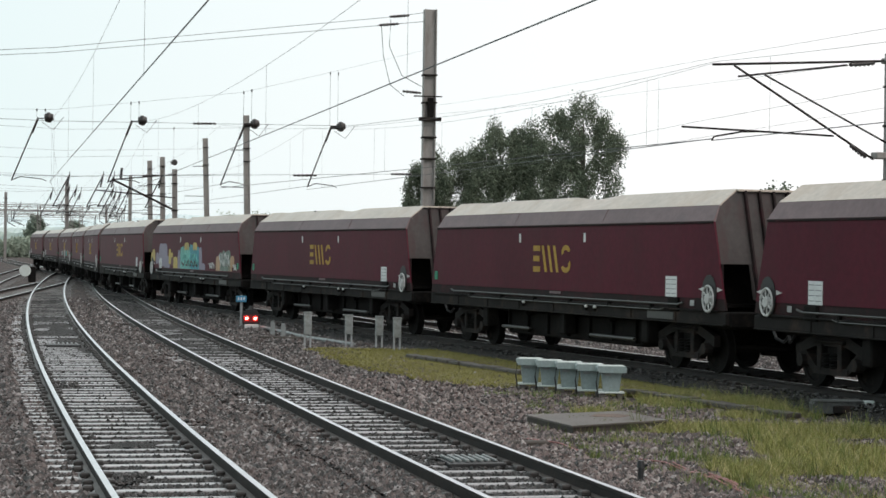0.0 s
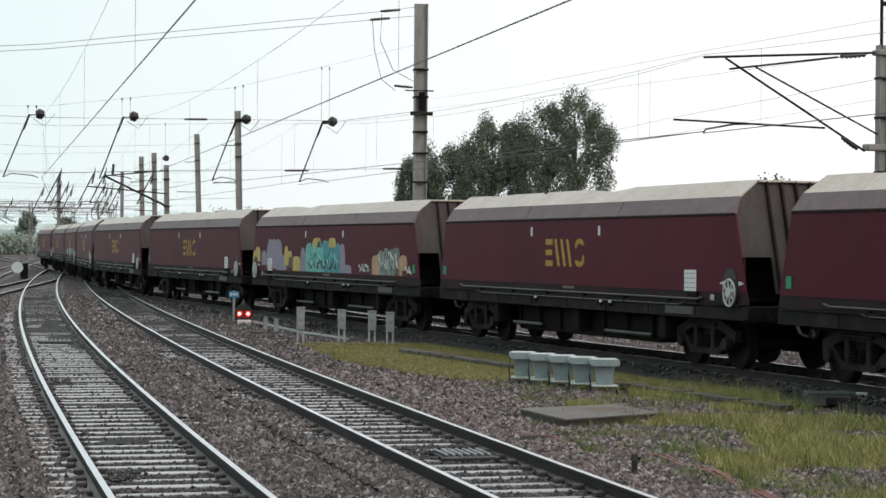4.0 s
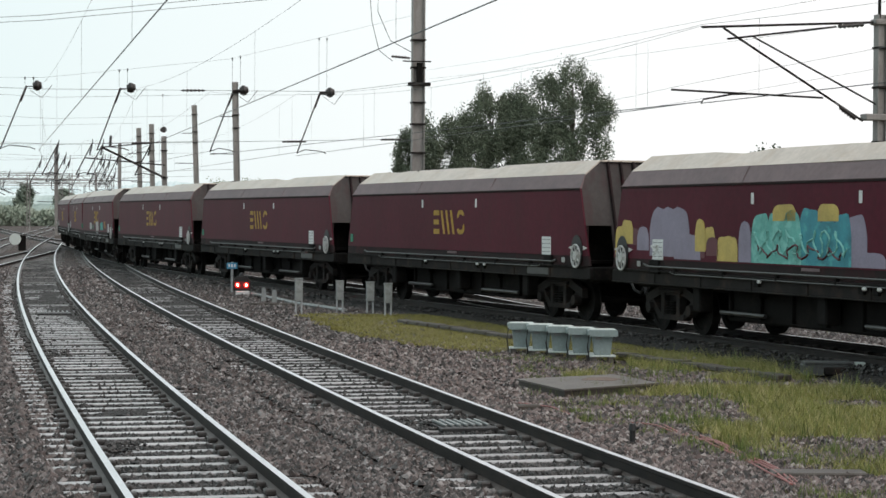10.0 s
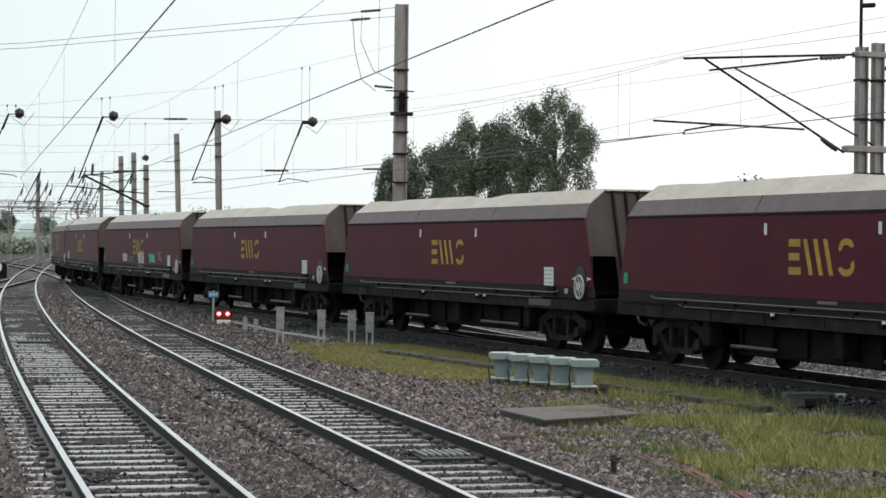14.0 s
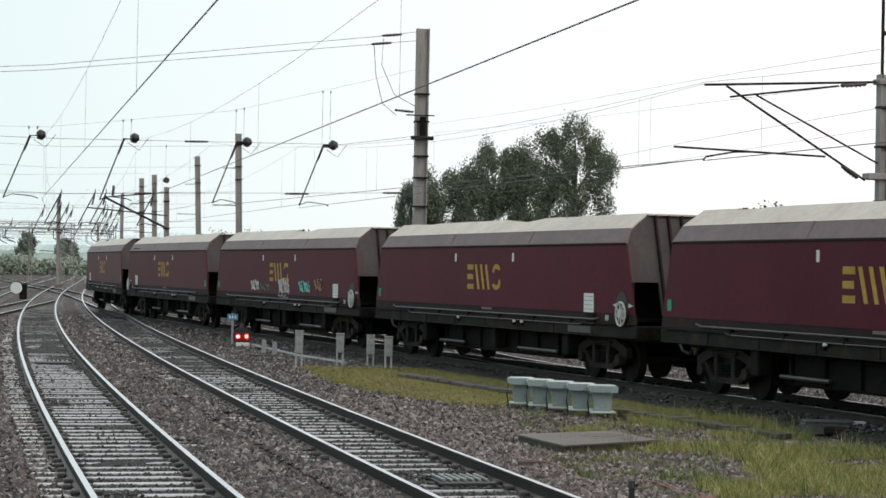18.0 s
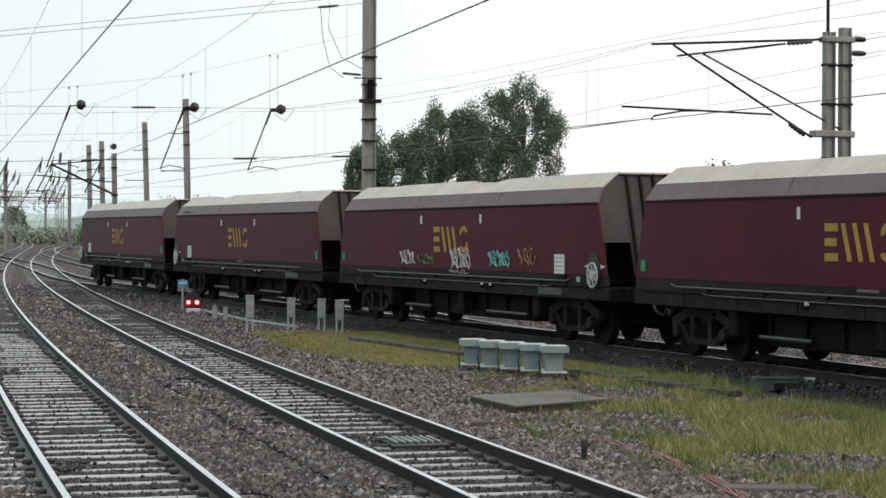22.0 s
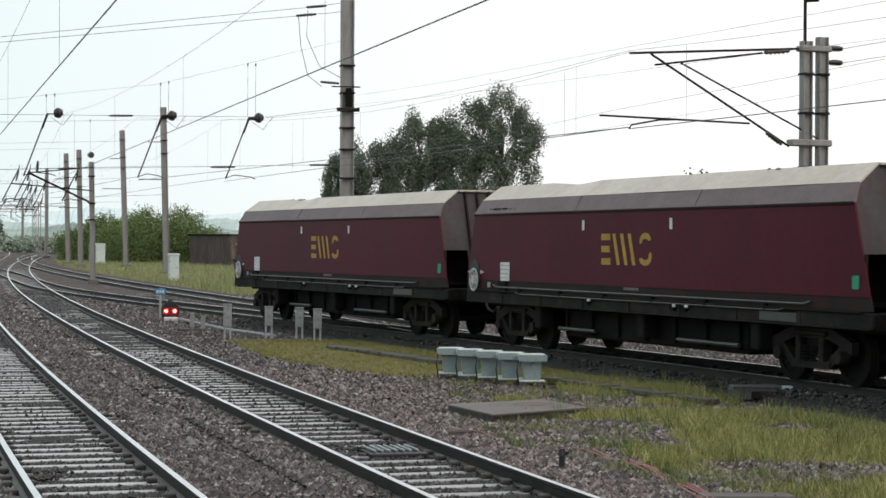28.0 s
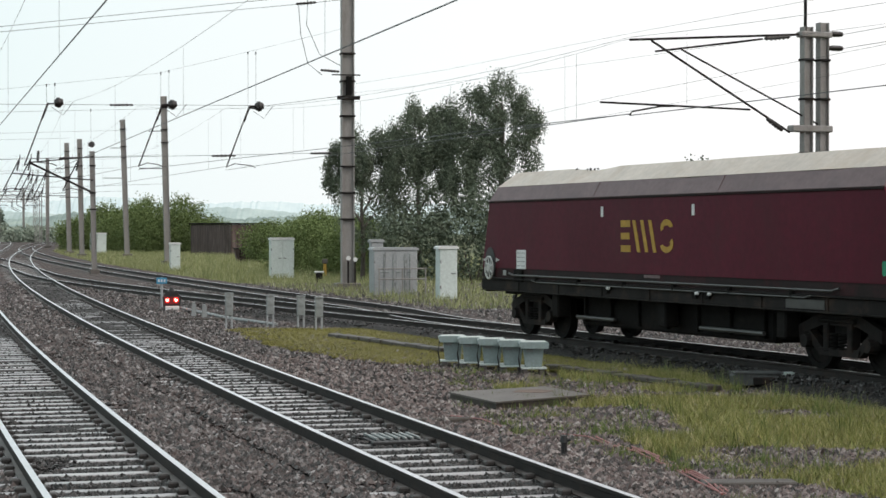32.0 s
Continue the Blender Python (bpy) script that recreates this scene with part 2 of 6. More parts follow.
M_VERGE = palette_material("pale_verge_grass", [(0.0, (0.16, 0.185, 0.07)), (0.4, (0.24, 0.265, 0.105)), (0.7, (0.32, 0.335, 0.145)), (1.0, (0.44, 0.43, 0.25))], 0.6, 3, 0)
# Far foliage: the air's haze is mixed into both of these leaf palettes
M_FARBUSH = palette_material("haze_paled_far_foliage", [(0.0, (0.30, 0.35, 0.285)), (0.5, (0.33, 0.38, 0.31)), (1.0, (0.36, 0.41, 0.335))], 0.8, 3, 0, spec=0.1)
M_FARTREE = palette_material("hazy_far_leaf", [(0.0, (0.20, 0.25, 0.205)), (1.0, (0.27, 0.32, 0.26))], 0.8, 3, 0, spec=0.1)
M_LEAF = palette_material("dark_birch_leaf", [(0.0, (0.105, 0.13, 0.095)), (0.5, (0.14, 0.17, 0.122)), (1.0, (0.185, 0.218, 0.158))], 0.8, 3, 0, spec=0.1)
M_BUSH = palette_material("bush_leaf", [(0.0, (0.135, 0.18, 0.07)), (0.5, (0.16, 0.21, 0.08)), (1.0, (0.195, 0.245, 0.10))], 0.8, 3, 0, spec=0.1)
M_BARK = material("bark", (0.12, 0.10, 0.085), 0.85, spread=0.4, scale=4, fine=20, bump=0.5, stretch=(1, 1, 0.3))


# ---- mesh helpers ----
def part(name, bm, mat, parent=None, label="", smooth=False):
    """Links a bmesh as one mesh object, under a thing or a part where one is given."""
    me = bpy.data.meshes.new(name)
    bm.normal_update()
    bm.to_mesh(me)
    bm.free()
    for one in (mat if isinstance(mat, (list, tuple)) else [mat]):
        me.materials.append(one)
    if smooth:
        for poly in me.polygons:
            poly.use_smooth = True
    ob = new(name, me)
    ob.parent = parent
    if label:
        ob["label"] = label
    return ob


def sheet(name, verts, faces, mat, parent=None):
    me = bpy.data.meshes.new(name)
    me.from_pydata(verts, [], faces)
    me.materials.append(mat)
    me.update()
    ob = new(name, me)
    ob.parent = parent
    return ob


def thing(name, m, label, category, group="", kind=""):
    ob = new(name)
    ob.empty_display_size = 0.2
    ob.matrix_world = m
    return tagged(ob, label, category, group, kind)


def box(bm, c, size, bevel=0.0, turn=None, mat=0):
    r = bmesh.ops.create_cube(bm, size=1.0)
    vs = r["verts"]
    bmesh.ops.scale(bm, verts=vs, vec=size)
    faces = {f for v in vs for f in v.link_faces}
    if bevel:
        edges = {e for v in vs for e in v.link_edges}
        out = bmesh.ops.bevel(bm, geom=list(edges), offset=bevel, segments=1, affect="EDGES")
        vs = list({v for f in out["faces"] for v in f.verts} | {v for v in vs if v.is_valid})
        faces = {f for v in vs for f in v.link_faces}
    if turn is not None:
        bmesh.ops.rotate(bm, verts=vs, cent=(0, 0, 0), matrix=turn)
    bmesh.ops.translate(bm, verts=vs, vec=c)
    for f in faces:
        f.material_index = mat
    return vs


def rod(bm, a, b, r, seg=8, r2=None, mat=0):
    a, b = Vector(a), Vector(b)
    d = b - a
    if d.length < 1e-6:
        return []
    out = bmesh.ops.create_cone(bm, cap_ends=True, segments=seg, radius1=r, radius2=r if r2 is None else r2, depth=d.length)
    m = Matrix.Translation((a + b) / 2) @ d.to_track_quat("Z", "Y").to_matrix().to_4x4()
    bmesh.ops.transform(bm, matrix=m, verts=out["verts"])
    for v in out["verts"]:
        for f in v.link_faces:
            f.material_index = mat
    return out["verts"]


def tube(bm, pts, r, seg=6):
    """A bent rod through points, as one skin."""
    rings = []
    pts = [Vector(p) for p in pts]
    for i, p in enumerate(pts):
        d = (pts[min(i + 1, len(pts) - 1)] - pts[max(i - 1, 0)]).normalized()
        side = d.cross(Vector((0, 0, 1)))
        if side.length < 1e-3:
            side = d.cross(Vector((1, 0, 0)))
        side.normalize()
        up = side.cross(d)
        rings.append([bm.verts.new(p + r * (math.cos(k * math.tau / seg) * side + math.sin(k * math.tau / seg) * up)) for k in range(seg)])
    for a, b in zip(rings[:-1], rings[1:]):
        for k in range(seg):
            bm.faces.new((a[k], a[(k + 1) % seg], b[(k + 1) % seg], b[k]))
    bm.faces.new(rings[0][::-1])
    bm.faces.new(rings[-1])


def prism(bm, outline, a, b, axis="y", mat=0):
    """A flat outline of (u, v) pairs drawn out from a to b along an axis."""
    def put(u, v, w):
        return {"y": (u, w, v), "x": (w, u, v), "z": (u, v, w)}[axis]
    lo = [bm.verts.new(put(u, v, a)) for u, v in outline]
    hi = [bm.verts.new(put(u, v, b)) for u, v in outline]
    n = len(outline)
    fs = [bm.faces.new(lo), bm.faces.new(hi[::-1])]
    for i in range(n):
        fs.append(bm.faces.new((lo[i], hi[i], hi[(i + 1) % n], lo[(i + 1) % n])))
    for f in fs:
        f.material_index = mat
    bmesh.ops.recalc_face_normals(bm, faces=fs)
    return fs


# ---- the plan: four lines of track, as x over the distance y ahead ----
def near_line(y):
    return ((-7.9726e-07 * y + 0.000502787) * y - 0.3089) * y + 2.56696


def middle_line(y):
    return ((-4.0447e-07 * y + 0.000432541) * y - 0.312262) * y + 6.40624


def far_line(y):
    return (0.000437214 * y - 0.400617) * y + 20.5618


TURN_Y = (0, 30, 38, 46, 54, 62, 72, 85, 105, 130, 165, 210, 300, 400)
TURN_SLOPE = (-0.377, -0.392, -0.407, -0.446, -0.474, -0.439, -0.436, -0.4, -0.275, -0.277, -0.325, -0.312, -0.3, -0.3)
RISE_Y = (28, 36, 44, 52, 60, 70, 82, 100, 130)
NEARER = (-0.0711, -0.063, -0.0519, -0.0361, -0.0251, -0.0168, -0.0053, 0.0058, 0.0135)
ASIDE = (0.045, -0.01, -0.057, -0.096, -0.18, -0.231, -0.208, -0.149, -0.087)
BASE_Y = np.arange(-190, 400.01, 0.5)
BASE_SLOPE = np.interp(BASE_Y, TURN_Y, TURN_SLOPE)
BASE_X = np.concatenate([[0], np.cumsum((BASE_SLOPE[1:] + BASE_SLOPE[:-1]) * 0.25)])
BASE_X += 1.77 - np.interp(47.6, BASE_Y, BASE_X)
PULL = 1 + np.interp(BASE_Y, RISE_Y, NEARER)
GRID_X, GRID_Y, GRID_Z = (BASE_X + np.interp(BASE_Y, RISE_Y, ASIDE)) * PULL, BASE_Y * PULL, EYE[2] * (1 - PULL)
GRID_S = np.concatenate([[0], np.cumsum(np.hypot(np.diff(GRID_X), np.diff(GRID_Y)))])
GRID_S -= np.interp(0.0, GRID_Y, GRID_S)


def train_line(y):
    return float(np.interp(y, GRID_Y, GRID_X))


def train_rise(y):
    """How far the rails of the train's line lie above those of the near lines."""
    return float(np.interp(y, GRID_Y, GRID_Z))


def bed_rise(x, y):
    """The raised bed of the train's line, with its shoulders."""
    d = min(abs(x - train_line(y)) * 0.92, abs(x - train_line(y) - 0.6) * 0.92)
    u = min(1.0, max(0.0, (1.72 - d) / 0.47))
    return train_rise(y) * u * u * (3 - 2 * u)


def train_point(s):
    """A point of the train's line, s metres along it from y = 0."""
    y = float(np.interp(s, GRID_S, GRID_Y))
    return Vector((train_line(y), y, train_rise(y)))


def merged_line(y):
    """The far line where it runs out of the train's line at the points."""
    u = min(1.0, max(0.0, (y - 42) / 20))
    u = u * u * (3 - 2 * u)
    return train_line(y) + (far_line(y) - train_line(y)) * u


def merged_rise(y):
    u = min(1.0, max(0.0, (y - 42) / 20))
    return train_rise(y) * (1 - u * u * (3 - 2 * u))


def level(y):
    return 0.0


def steps_along(line, y0, y1, step):
    """Points at even steps along a line, each with its heading (radians)."""
    ys = np.arange(y0, y1, 0.1)
    xs = np.array([line(y) for y in ys])
    s = np.concatenate([[0], np.cumsum(np.hypot(np.diff(xs), 0.1))])
    out = []
    for v in np.arange(0, s[-1], step):
        y = float(np.interp(v, s, ys))
        out.append((line(y), y, math.atan2(1.0, (line(y + 0.2) - line(y - 0.2)) / 0.4)))
    return out


RAIL_Z, BED_Z = -0.165, -0.205  # top of the sleepers, top of the ballast; the rails' heads are at 0
PROFILE = ((-0.036, 0.0), (-0.036, -0.035), (-0.01, -0.05), (-0.01, -0.135), (-0.07, -0.155), (-0.07, -0.165),
           (0.07, -0.165), (0.07, -0.155), (0.01, -0.135), (0.01, -0.05), (0.036, -0.035), (0.036, 0.0))


def rail_mesh(pts, offset, rise):
    bm = bmesh.new()
    rows = []
    for x, y, a in pts:
        nx, ny = math.sin(a), -math.cos(a)
        rows.append([bm.verts.new((x + nx * (offset + u), y + ny * (offset + u), v + rise(y))) for u, v in PROFILE])
    n = len(PROFILE)
    for a, b in zip(rows[:-1], rows[1:]):
        for k in range(n):
            f = bm.faces.new((a[k], b[k], b[(k + 1) % n], a[(k + 1) % n]))
            f.material_index = 1 if k == n - 1 else (2 if k in (3, 7) else 0)
    bm.faces.new(rows[0])
    bm.faces.new(rows[-1][::-1])
    bmesh.ops.recalc_face_normals(bm, faces=bm.faces[:])
    return bm


def sleeper_mesh():
    bm = bmesh.new()
    box(bm, (0, 0, -0.07), (2.5, 0.20, 0.14), 0.012)
    me = bpy.data.meshes.new("sleeper")
    bm.to_mesh(me)
    bm.free()
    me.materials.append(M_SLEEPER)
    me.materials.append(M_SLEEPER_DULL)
    # sides get the darker material: shade put into colour below the bright tops
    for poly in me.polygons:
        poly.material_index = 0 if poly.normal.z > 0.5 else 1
    return me


def clip_mesh():
    """Chairs and clips on both sides of both rails."""
    bm = bmesh.new()
    for side in (-0.7525, 0.7525):
        for d in (-0.12, 0.12):
            box(bm, (side + d, 0, 0.03), (0.11, 0.15, 0.06), 0.015)
    me = bpy.data.meshes.new("fastenings")
    bm.to_mesh(me)
    bm.free()
    me.materials.append(M_CLIP)
    return me


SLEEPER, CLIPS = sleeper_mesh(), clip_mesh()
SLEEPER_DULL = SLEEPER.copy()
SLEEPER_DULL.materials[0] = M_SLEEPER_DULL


def track(name, line, y0, y1, near_to, label, pitch=0.61, bare_to=-99, drop=0.0, dull=False, rise=level):
    t = thing(name, pose(0, 0, drop), label, "railway track", "railway tracks", "structure")
    pts = steps_along(line, y0, y1, 1.0)
    for side in (-0.7525, 0.7525):
        part("rail", rail_mesh(pts, side, rise), [M_RUST, M_HEAD, M_FOOT], t, "steel rail with a bright worn head")
    rest = bmesh.new()
    for i, (x, y, a) in enumerate(steps_along(line, y0, y1, pitch)):
        if y < bare_to:
            continue
        m = Matrix.Translation((x, y, RAIL_Z + rise(y))) @ Matrix.Rotation(a - math.pi / 2 + random.uniform(-0.008, 0.008), 4, "Z")
        m = m @ Matrix.Translation((random.uniform(-0.03, 0.03), 0, random.uniform(-0.012, 0.004)))
        if 6 < y < near_to:
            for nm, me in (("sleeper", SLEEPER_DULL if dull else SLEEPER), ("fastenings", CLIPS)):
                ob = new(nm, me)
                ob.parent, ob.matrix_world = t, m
        else:
            vs = [rest.verts.new(m @ Vector((u, v, w))) for u, v, w in ((-1.25, -0.125, -0.1), (1.25, -0.125, -0.1), (1.25, 0.125, -0.1), (-1.25, 0.125, -0.1), (-1.25, -0.125, 0), (1.25, -0.125, 0), (1.25, 0.125, 0), (-1.25, 0.125, 0))]
            for q in ((4, 5, 6, 7), (0, 1, 5, 4), (1, 2, 6, 5), (2, 3, 7, 6), (3, 0, 4, 7)):
                rest.faces.new([vs[k] for k in q])
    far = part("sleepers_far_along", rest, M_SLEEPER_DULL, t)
    far["kind"] = "stuff"
    return t


# ---- ground ----
def ground_sheet():
    """One sheet of earth and grass out to the horizon, sunk a little under the railway's bed."""
    xs = sorted({-3500, -1500, -700, -300, -150, *range(-120, 121, 12), 150, 300, 700, 1500, 3500})
    ys = sorted({-800, -200, -60, *range(-20, 420, 12), 500, 800, 1400, 2400, 4200})
    verts = [(x, y, -0.42 + (0.12 * noise.noise((x * 0.05, y * 0.05, 0)) if abs(x) < 200 and -30 < y < 500 else 0)) for y in ys for x in xs]
    n = len(xs)
    faces = [(j * n + i, j * n + i + 1, (j + 1) * n + i + 1, (j + 1) * n + i) for j in range(len(ys) - 1) for i in range(n - 1)]
    tagged(sheet("ground", verts, faces, M_EARTH), "flat earth and rough grass round the railway", "ground", kind="structure")


def right_edge(y):
    return far_line(y) + 3.3 if y > 55 else far_line(55) + 3.3 + (55 - y) * 0.42


def bare_shoulder(line, x, y):
    """Whether the sleepers' ends lie open on this side of a track."""
    if line is near_line:
        return x < line(y) or noise.noise((y * 0.3, 41, 0)) > 0.3
    return line is middle_line and x < line(y) and noise.noise((y * 0.35, 37, 0)) > 0.05


def ballast_bed():
    """The stone bed that carries all the tracks, uneven between them."""
    ys = list(np.concatenate([np.arange(-12, 12, 1.0), np.arange(12, 40, 0.2), np.arange(40, 70, 0.5), np.arange(70, 130, 1.5), np.arange(130, 420, 6)]))
    nx = 220
    verts, faces = [], []
    for y in ys:
        r = right_edge(y)
        l = near_line(y) - (9 if y < 80 else 12 + (y - 80) * 0.05)
        for i in range(nx):
            x = l + (r - l) * i / (nx - 1)
            edge = min(i, nx - 1 - i)
            dip = 0.0
            for line in (near_line, middle_line, train_line, far_line):
                d = abs(x - line(y)) * 0.95
                far_off = min(1.0, max(0.0, (y - 34) / 20))
                inside = max(0.0, 1 - (d / 0.85) ** 6)
                side = math.exp(-((d - 1.3) / 0.34) ** 2)
                if bare_shoulder(line, x, y):
                    side = 0.0
                dip = max(dip, inside * ((0.019 if line is near_line else 0.024) + 0.014 * far_off + 0.07 * max(0.0, noise.noise((x * 0.8, y * 0.35, 21)) - 0.22 + 0.15 * far_off)), side * (0.055 + 0.035 * noise.noise((x * 0.4, y * 0.4, 11))))
            z = BED_Z + bed_rise(x, y) + dip + 0.022 * noise.noise((x * 0.7, y * 0.5, 3)) * (0.0 if dip > 0.02 else 1.0) + 0.006 * noise.noise((x * 4, y * 4, 7)) - (0.22 if edge == 0 else 0)
            verts.append((x, y, z))
    for j in range(len(ys) - 1):
        for i in range(nx - 1):
            a = j * nx + i
            faces.append((a, a + 1, a + nx + 1, a + nx))
    ob = sheet("ballast_bed", verts, faces, M_BALLAST)
    ob.data.materials.append(M_DARKBED)
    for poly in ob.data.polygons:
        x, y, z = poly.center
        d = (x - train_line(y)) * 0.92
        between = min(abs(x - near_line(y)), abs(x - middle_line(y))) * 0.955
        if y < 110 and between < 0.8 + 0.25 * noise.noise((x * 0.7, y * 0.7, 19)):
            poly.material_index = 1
        # beside the train this dark band is partly the wagons' shade, painted in
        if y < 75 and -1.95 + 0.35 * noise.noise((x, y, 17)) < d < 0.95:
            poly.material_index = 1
    tagged(ob, "wet grey-brown stone ballast between and under the tracks", "ballast", kind="structure")
    for poly in ob.data.polygons:
        poly.use_smooth = True


# ---- coal hopper wagons ----
HALF, CANT, KINK, TOP = 7.55, 2.87, 3.185, 3.50
TRAVEL_A, TRAVEL_B, TRAVEL_C, TRAVEL_D = -1.8189, 1.0985, 0.6284, -0.1734
PITCH, SPEED, START = 17.284, 4.5844, 193.379


def flat_piece(bm, outline, y, depth, mat=0):
    """A thin plate on a wagon's side: an outline of (x, z), standing depth proud of the side at y (negative: towards the viewer)."""
    s = -1 if y < 0 else 1
    prism(bm, outline, y, y + s * depth, "y", mat)


def rect(x, z, w, h):
    return [(x - w / 2, z - h / 2), (x + w / 2, z - h / 2), (x + w / 2, z + h / 2), (x - w / 2, z + h / 2)]


def dented_strip(half, lower, upper, seed, depth, low_in, up_in):
    """A canopy panel in short lengths whose upper edge is knocked about by loading."""
    bm = bmesh.new()
    n = 26
    rows = []
    for i in range(n + 1):
        q = 2 * i / n - 1
        x, xu = (half + low_in) * q, (half + up_in) * q
        f = min(i, n - i) / n
        d = depth * max(0.0, noise.noise((x * 0.45, seed, 0)) - 0.1) * (1 if f > 0.03 else 0)
        y0, z0 = lower
        y1, z1 = upper
        ym, zm = (y0 + y1) / 2, (z0 + z1) / 2
        s = -1 if y0 < 0 else 1
        rows.append([bm.verts.new((x, y0, z0)), bm.verts.new(((x + xu) / 2, ym - s * d * 0.4, zm - d * 0.5)), bm.verts.new((xu, y1 - s * d * 0.3, z1 - d)),
                     bm.verts.new((xu, y1 - s * 0.03, z1 - d - 0.03)), bm.verts.new((x, y0 - s * 0.04, z0 - 0.03))])
    for a, b in zip(rows[:-1], rows[1:]):
        for k in range(5):
            bm.faces.new((a[k], a[(k + 1) % 5], b[(k + 1) % 5], b[k]))
    bm.faces.new(rows[0])
    bm.faces.new(rows[-1][::-1])
    bmesh.ops.recalc_face_normals(bm, faces=bm.faces[:])
    return bm


def wheel_profile(bm, y, out):
    """A wheel on an axle along y: tread, flange on the inner side, dished web and hub."""
    s = out
    prof = ((0.0, 0.10), (0.06, 0.10), (0.075, 0.02), (0.36, 0.045), (0.37, 0.07), (0.46, 0.07), (0.463, -0.05), (0.49, -0.06), (0.49, -0.085), (0.38, -0.07), (0.36, -0.03), (0.1, -0.02), (0.09, -0.06), (0.0, -0.06))
    seg = 24
    rings = []
    for r, w in prof:
        rings.append([bm.verts.new((r * math.cos(k * math.tau / seg), y + s * w, r * math.sin(k * math.tau / seg))) for k in range(seg)] if r > 0 else [bm.verts.new((0, y + s * w, 0))])
    for a, b in zip(rings[:-1], rings[1:]):
        for k in range(seg):
            q = [a[k % len(a)], a[(k + 1) % len(a)], b[(k + 1) % len(b)], b[k % len(b)]]
            q = list(dict.fromkeys(q))
            if len(q) > 2:
                bm.faces.new(q)
    bmesh.ops.recalc_face_normals(bm, faces=bm.faces[:])


def bogie(parent, x):
    b = bmesh.new()
    box(b, (0, 0, 0.62), (0.5, 2.0, 0.26), 0.03)
    box(b, (0, 0, 0.80), (0.7, 0.7, 0.14), 0.02)
    main = part("bogie", b, M_SOOT, parent, "cast three-piece bogie, black with grime")
    main.location = (x, 0, 0)
    for s in (-1, 1):
        f = bmesh.new()
        y = s * 1.0
        w0, w1 = y - 0.07, y + 0.07
        prism(f, [(-1.17, 0.50), (-0.95, 0.60), (-0.5, 0.73), (0.5, 0.73), (0.95, 0.60), (1.17, 0.50), (1.19, 0.70), (0.62, 0.89), (-0.62, 0.89), (-1.19, 0.70)], w0, w1)
        prism(f, [(-0.56, 0.25), (0.56, 0.25), (0.60, 0.37), (-0.60, 0.37)], w0 - 0.02, w1 + 0.02)
        for u in (-1, 1):
            prism(f, [(u * 1.02, 0.56), (u * 0.84, 0.63), (u * 0.44, 0.34), (u * 0.56, 0.26)][::u], w0, w1)
            box(f, (u * 0.34, y + s * 0.02, 0.55), (0.15, 0.17, 0.46), 0.015)
        box(f, (0, y + s * 0.08, 0.81), (1.0, 0.1, 0.07), 0.02)
        part("side_frame", f, M_SOLE, main, "cast side frame")
        for u in (-0.12, 0.12):
            g = bmesh.new()
            for k in range(5):
                rod(g, (u, y + s * 0.06, 0.36 + k * 0.055), (u, y + s * 0.06, 0.39 + k * 0.055), 0.085, 10)
            part("spring", g, M_SOOT, main)
        for u in (-0.9, 0.9):
            a = bmesh.new()
            rod(a, (u, y, 0.46), (u, y + s * 0.16, 0.46), 0.13, 12, 0.11)
            part("axle_box", a, M_SOLE, main)
    for u in (-0.9, 0.9):
        w = bmesh.new()
        wheel_profile(w, -0.78, -1)
        wheel_profile(w, 0.78, 1)
        rod(w, (0, -0.98, 0), (0, 0.98, 0), 0.075, 10)
        ws = part("wheelset", w, M_SOOT, main, "pair of steel wheels on an axle")
        ws.location = (u, 0, 0.46)
    return main


def end_x(z):
    """Where the sloping end of a wagon's body stands at a height."""
    return HALF + 0.29 * (CANT - z)


def handwheel(parent, x, y):
    """The spoked brake wheel over a flat black disc that paints its recess's shade, at one end of a side."""
    s = -1 if y < 0 else 1
    r = bmesh.new()
    n = 20
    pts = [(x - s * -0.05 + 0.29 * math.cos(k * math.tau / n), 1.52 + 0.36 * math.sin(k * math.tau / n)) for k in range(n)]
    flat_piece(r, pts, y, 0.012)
    part("brake_recess", r, M_BLACK, parent, "flat black disc drawn as the shaded recess behind the brake wheel")
    w = bmesh.new()
    ring = [(x + 0.215 * math.cos(k * math.tau / 28), y + s * 0.06, 1.43 + 0.24 * math.sin(k * math.tau / 28)) for k in range(29)]
    tube(w, ring, 0.021, 6)
    rim = part("brake_handwheel", w, M_WORNWHITE, parent, "white spoked brake handwheel")
    for k in range(8):
        a = k * math.tau / 8 + 0.2
        w = bmesh.new()
        rod(w, (x, y + s * 0.06, 1.43), (x + 0.215 * math.cos(a), y + s * 0.06, 1.43 + 0.24 * math.sin(a)), 0.014, 6)
        part("spoke", w, M_WORNWHITE, rim)
    w = bmesh.new()
    rod(w, (x, y + s * 0.02, 1.43), (x, y + s * 0.09, 1.43), 0.105, 16, 0.09)
    part("hub", w, M_WORNWHITE, rim)
    for u, v in ((-0.36, 1.60), (0.37, 1.60)):
        g = bmesh.new()
        d = 0.10 if u > 0 else -0.10
        flat_piece(g, [(x + u - d, v + 0.045), (x + u - d, v - 0.045), (x + u + d, v)][::1 if d > 0 else -1], y, 0.014)
        part("arrow_mark", g, M_WORNWHITE, parent, "small white painted arrow")


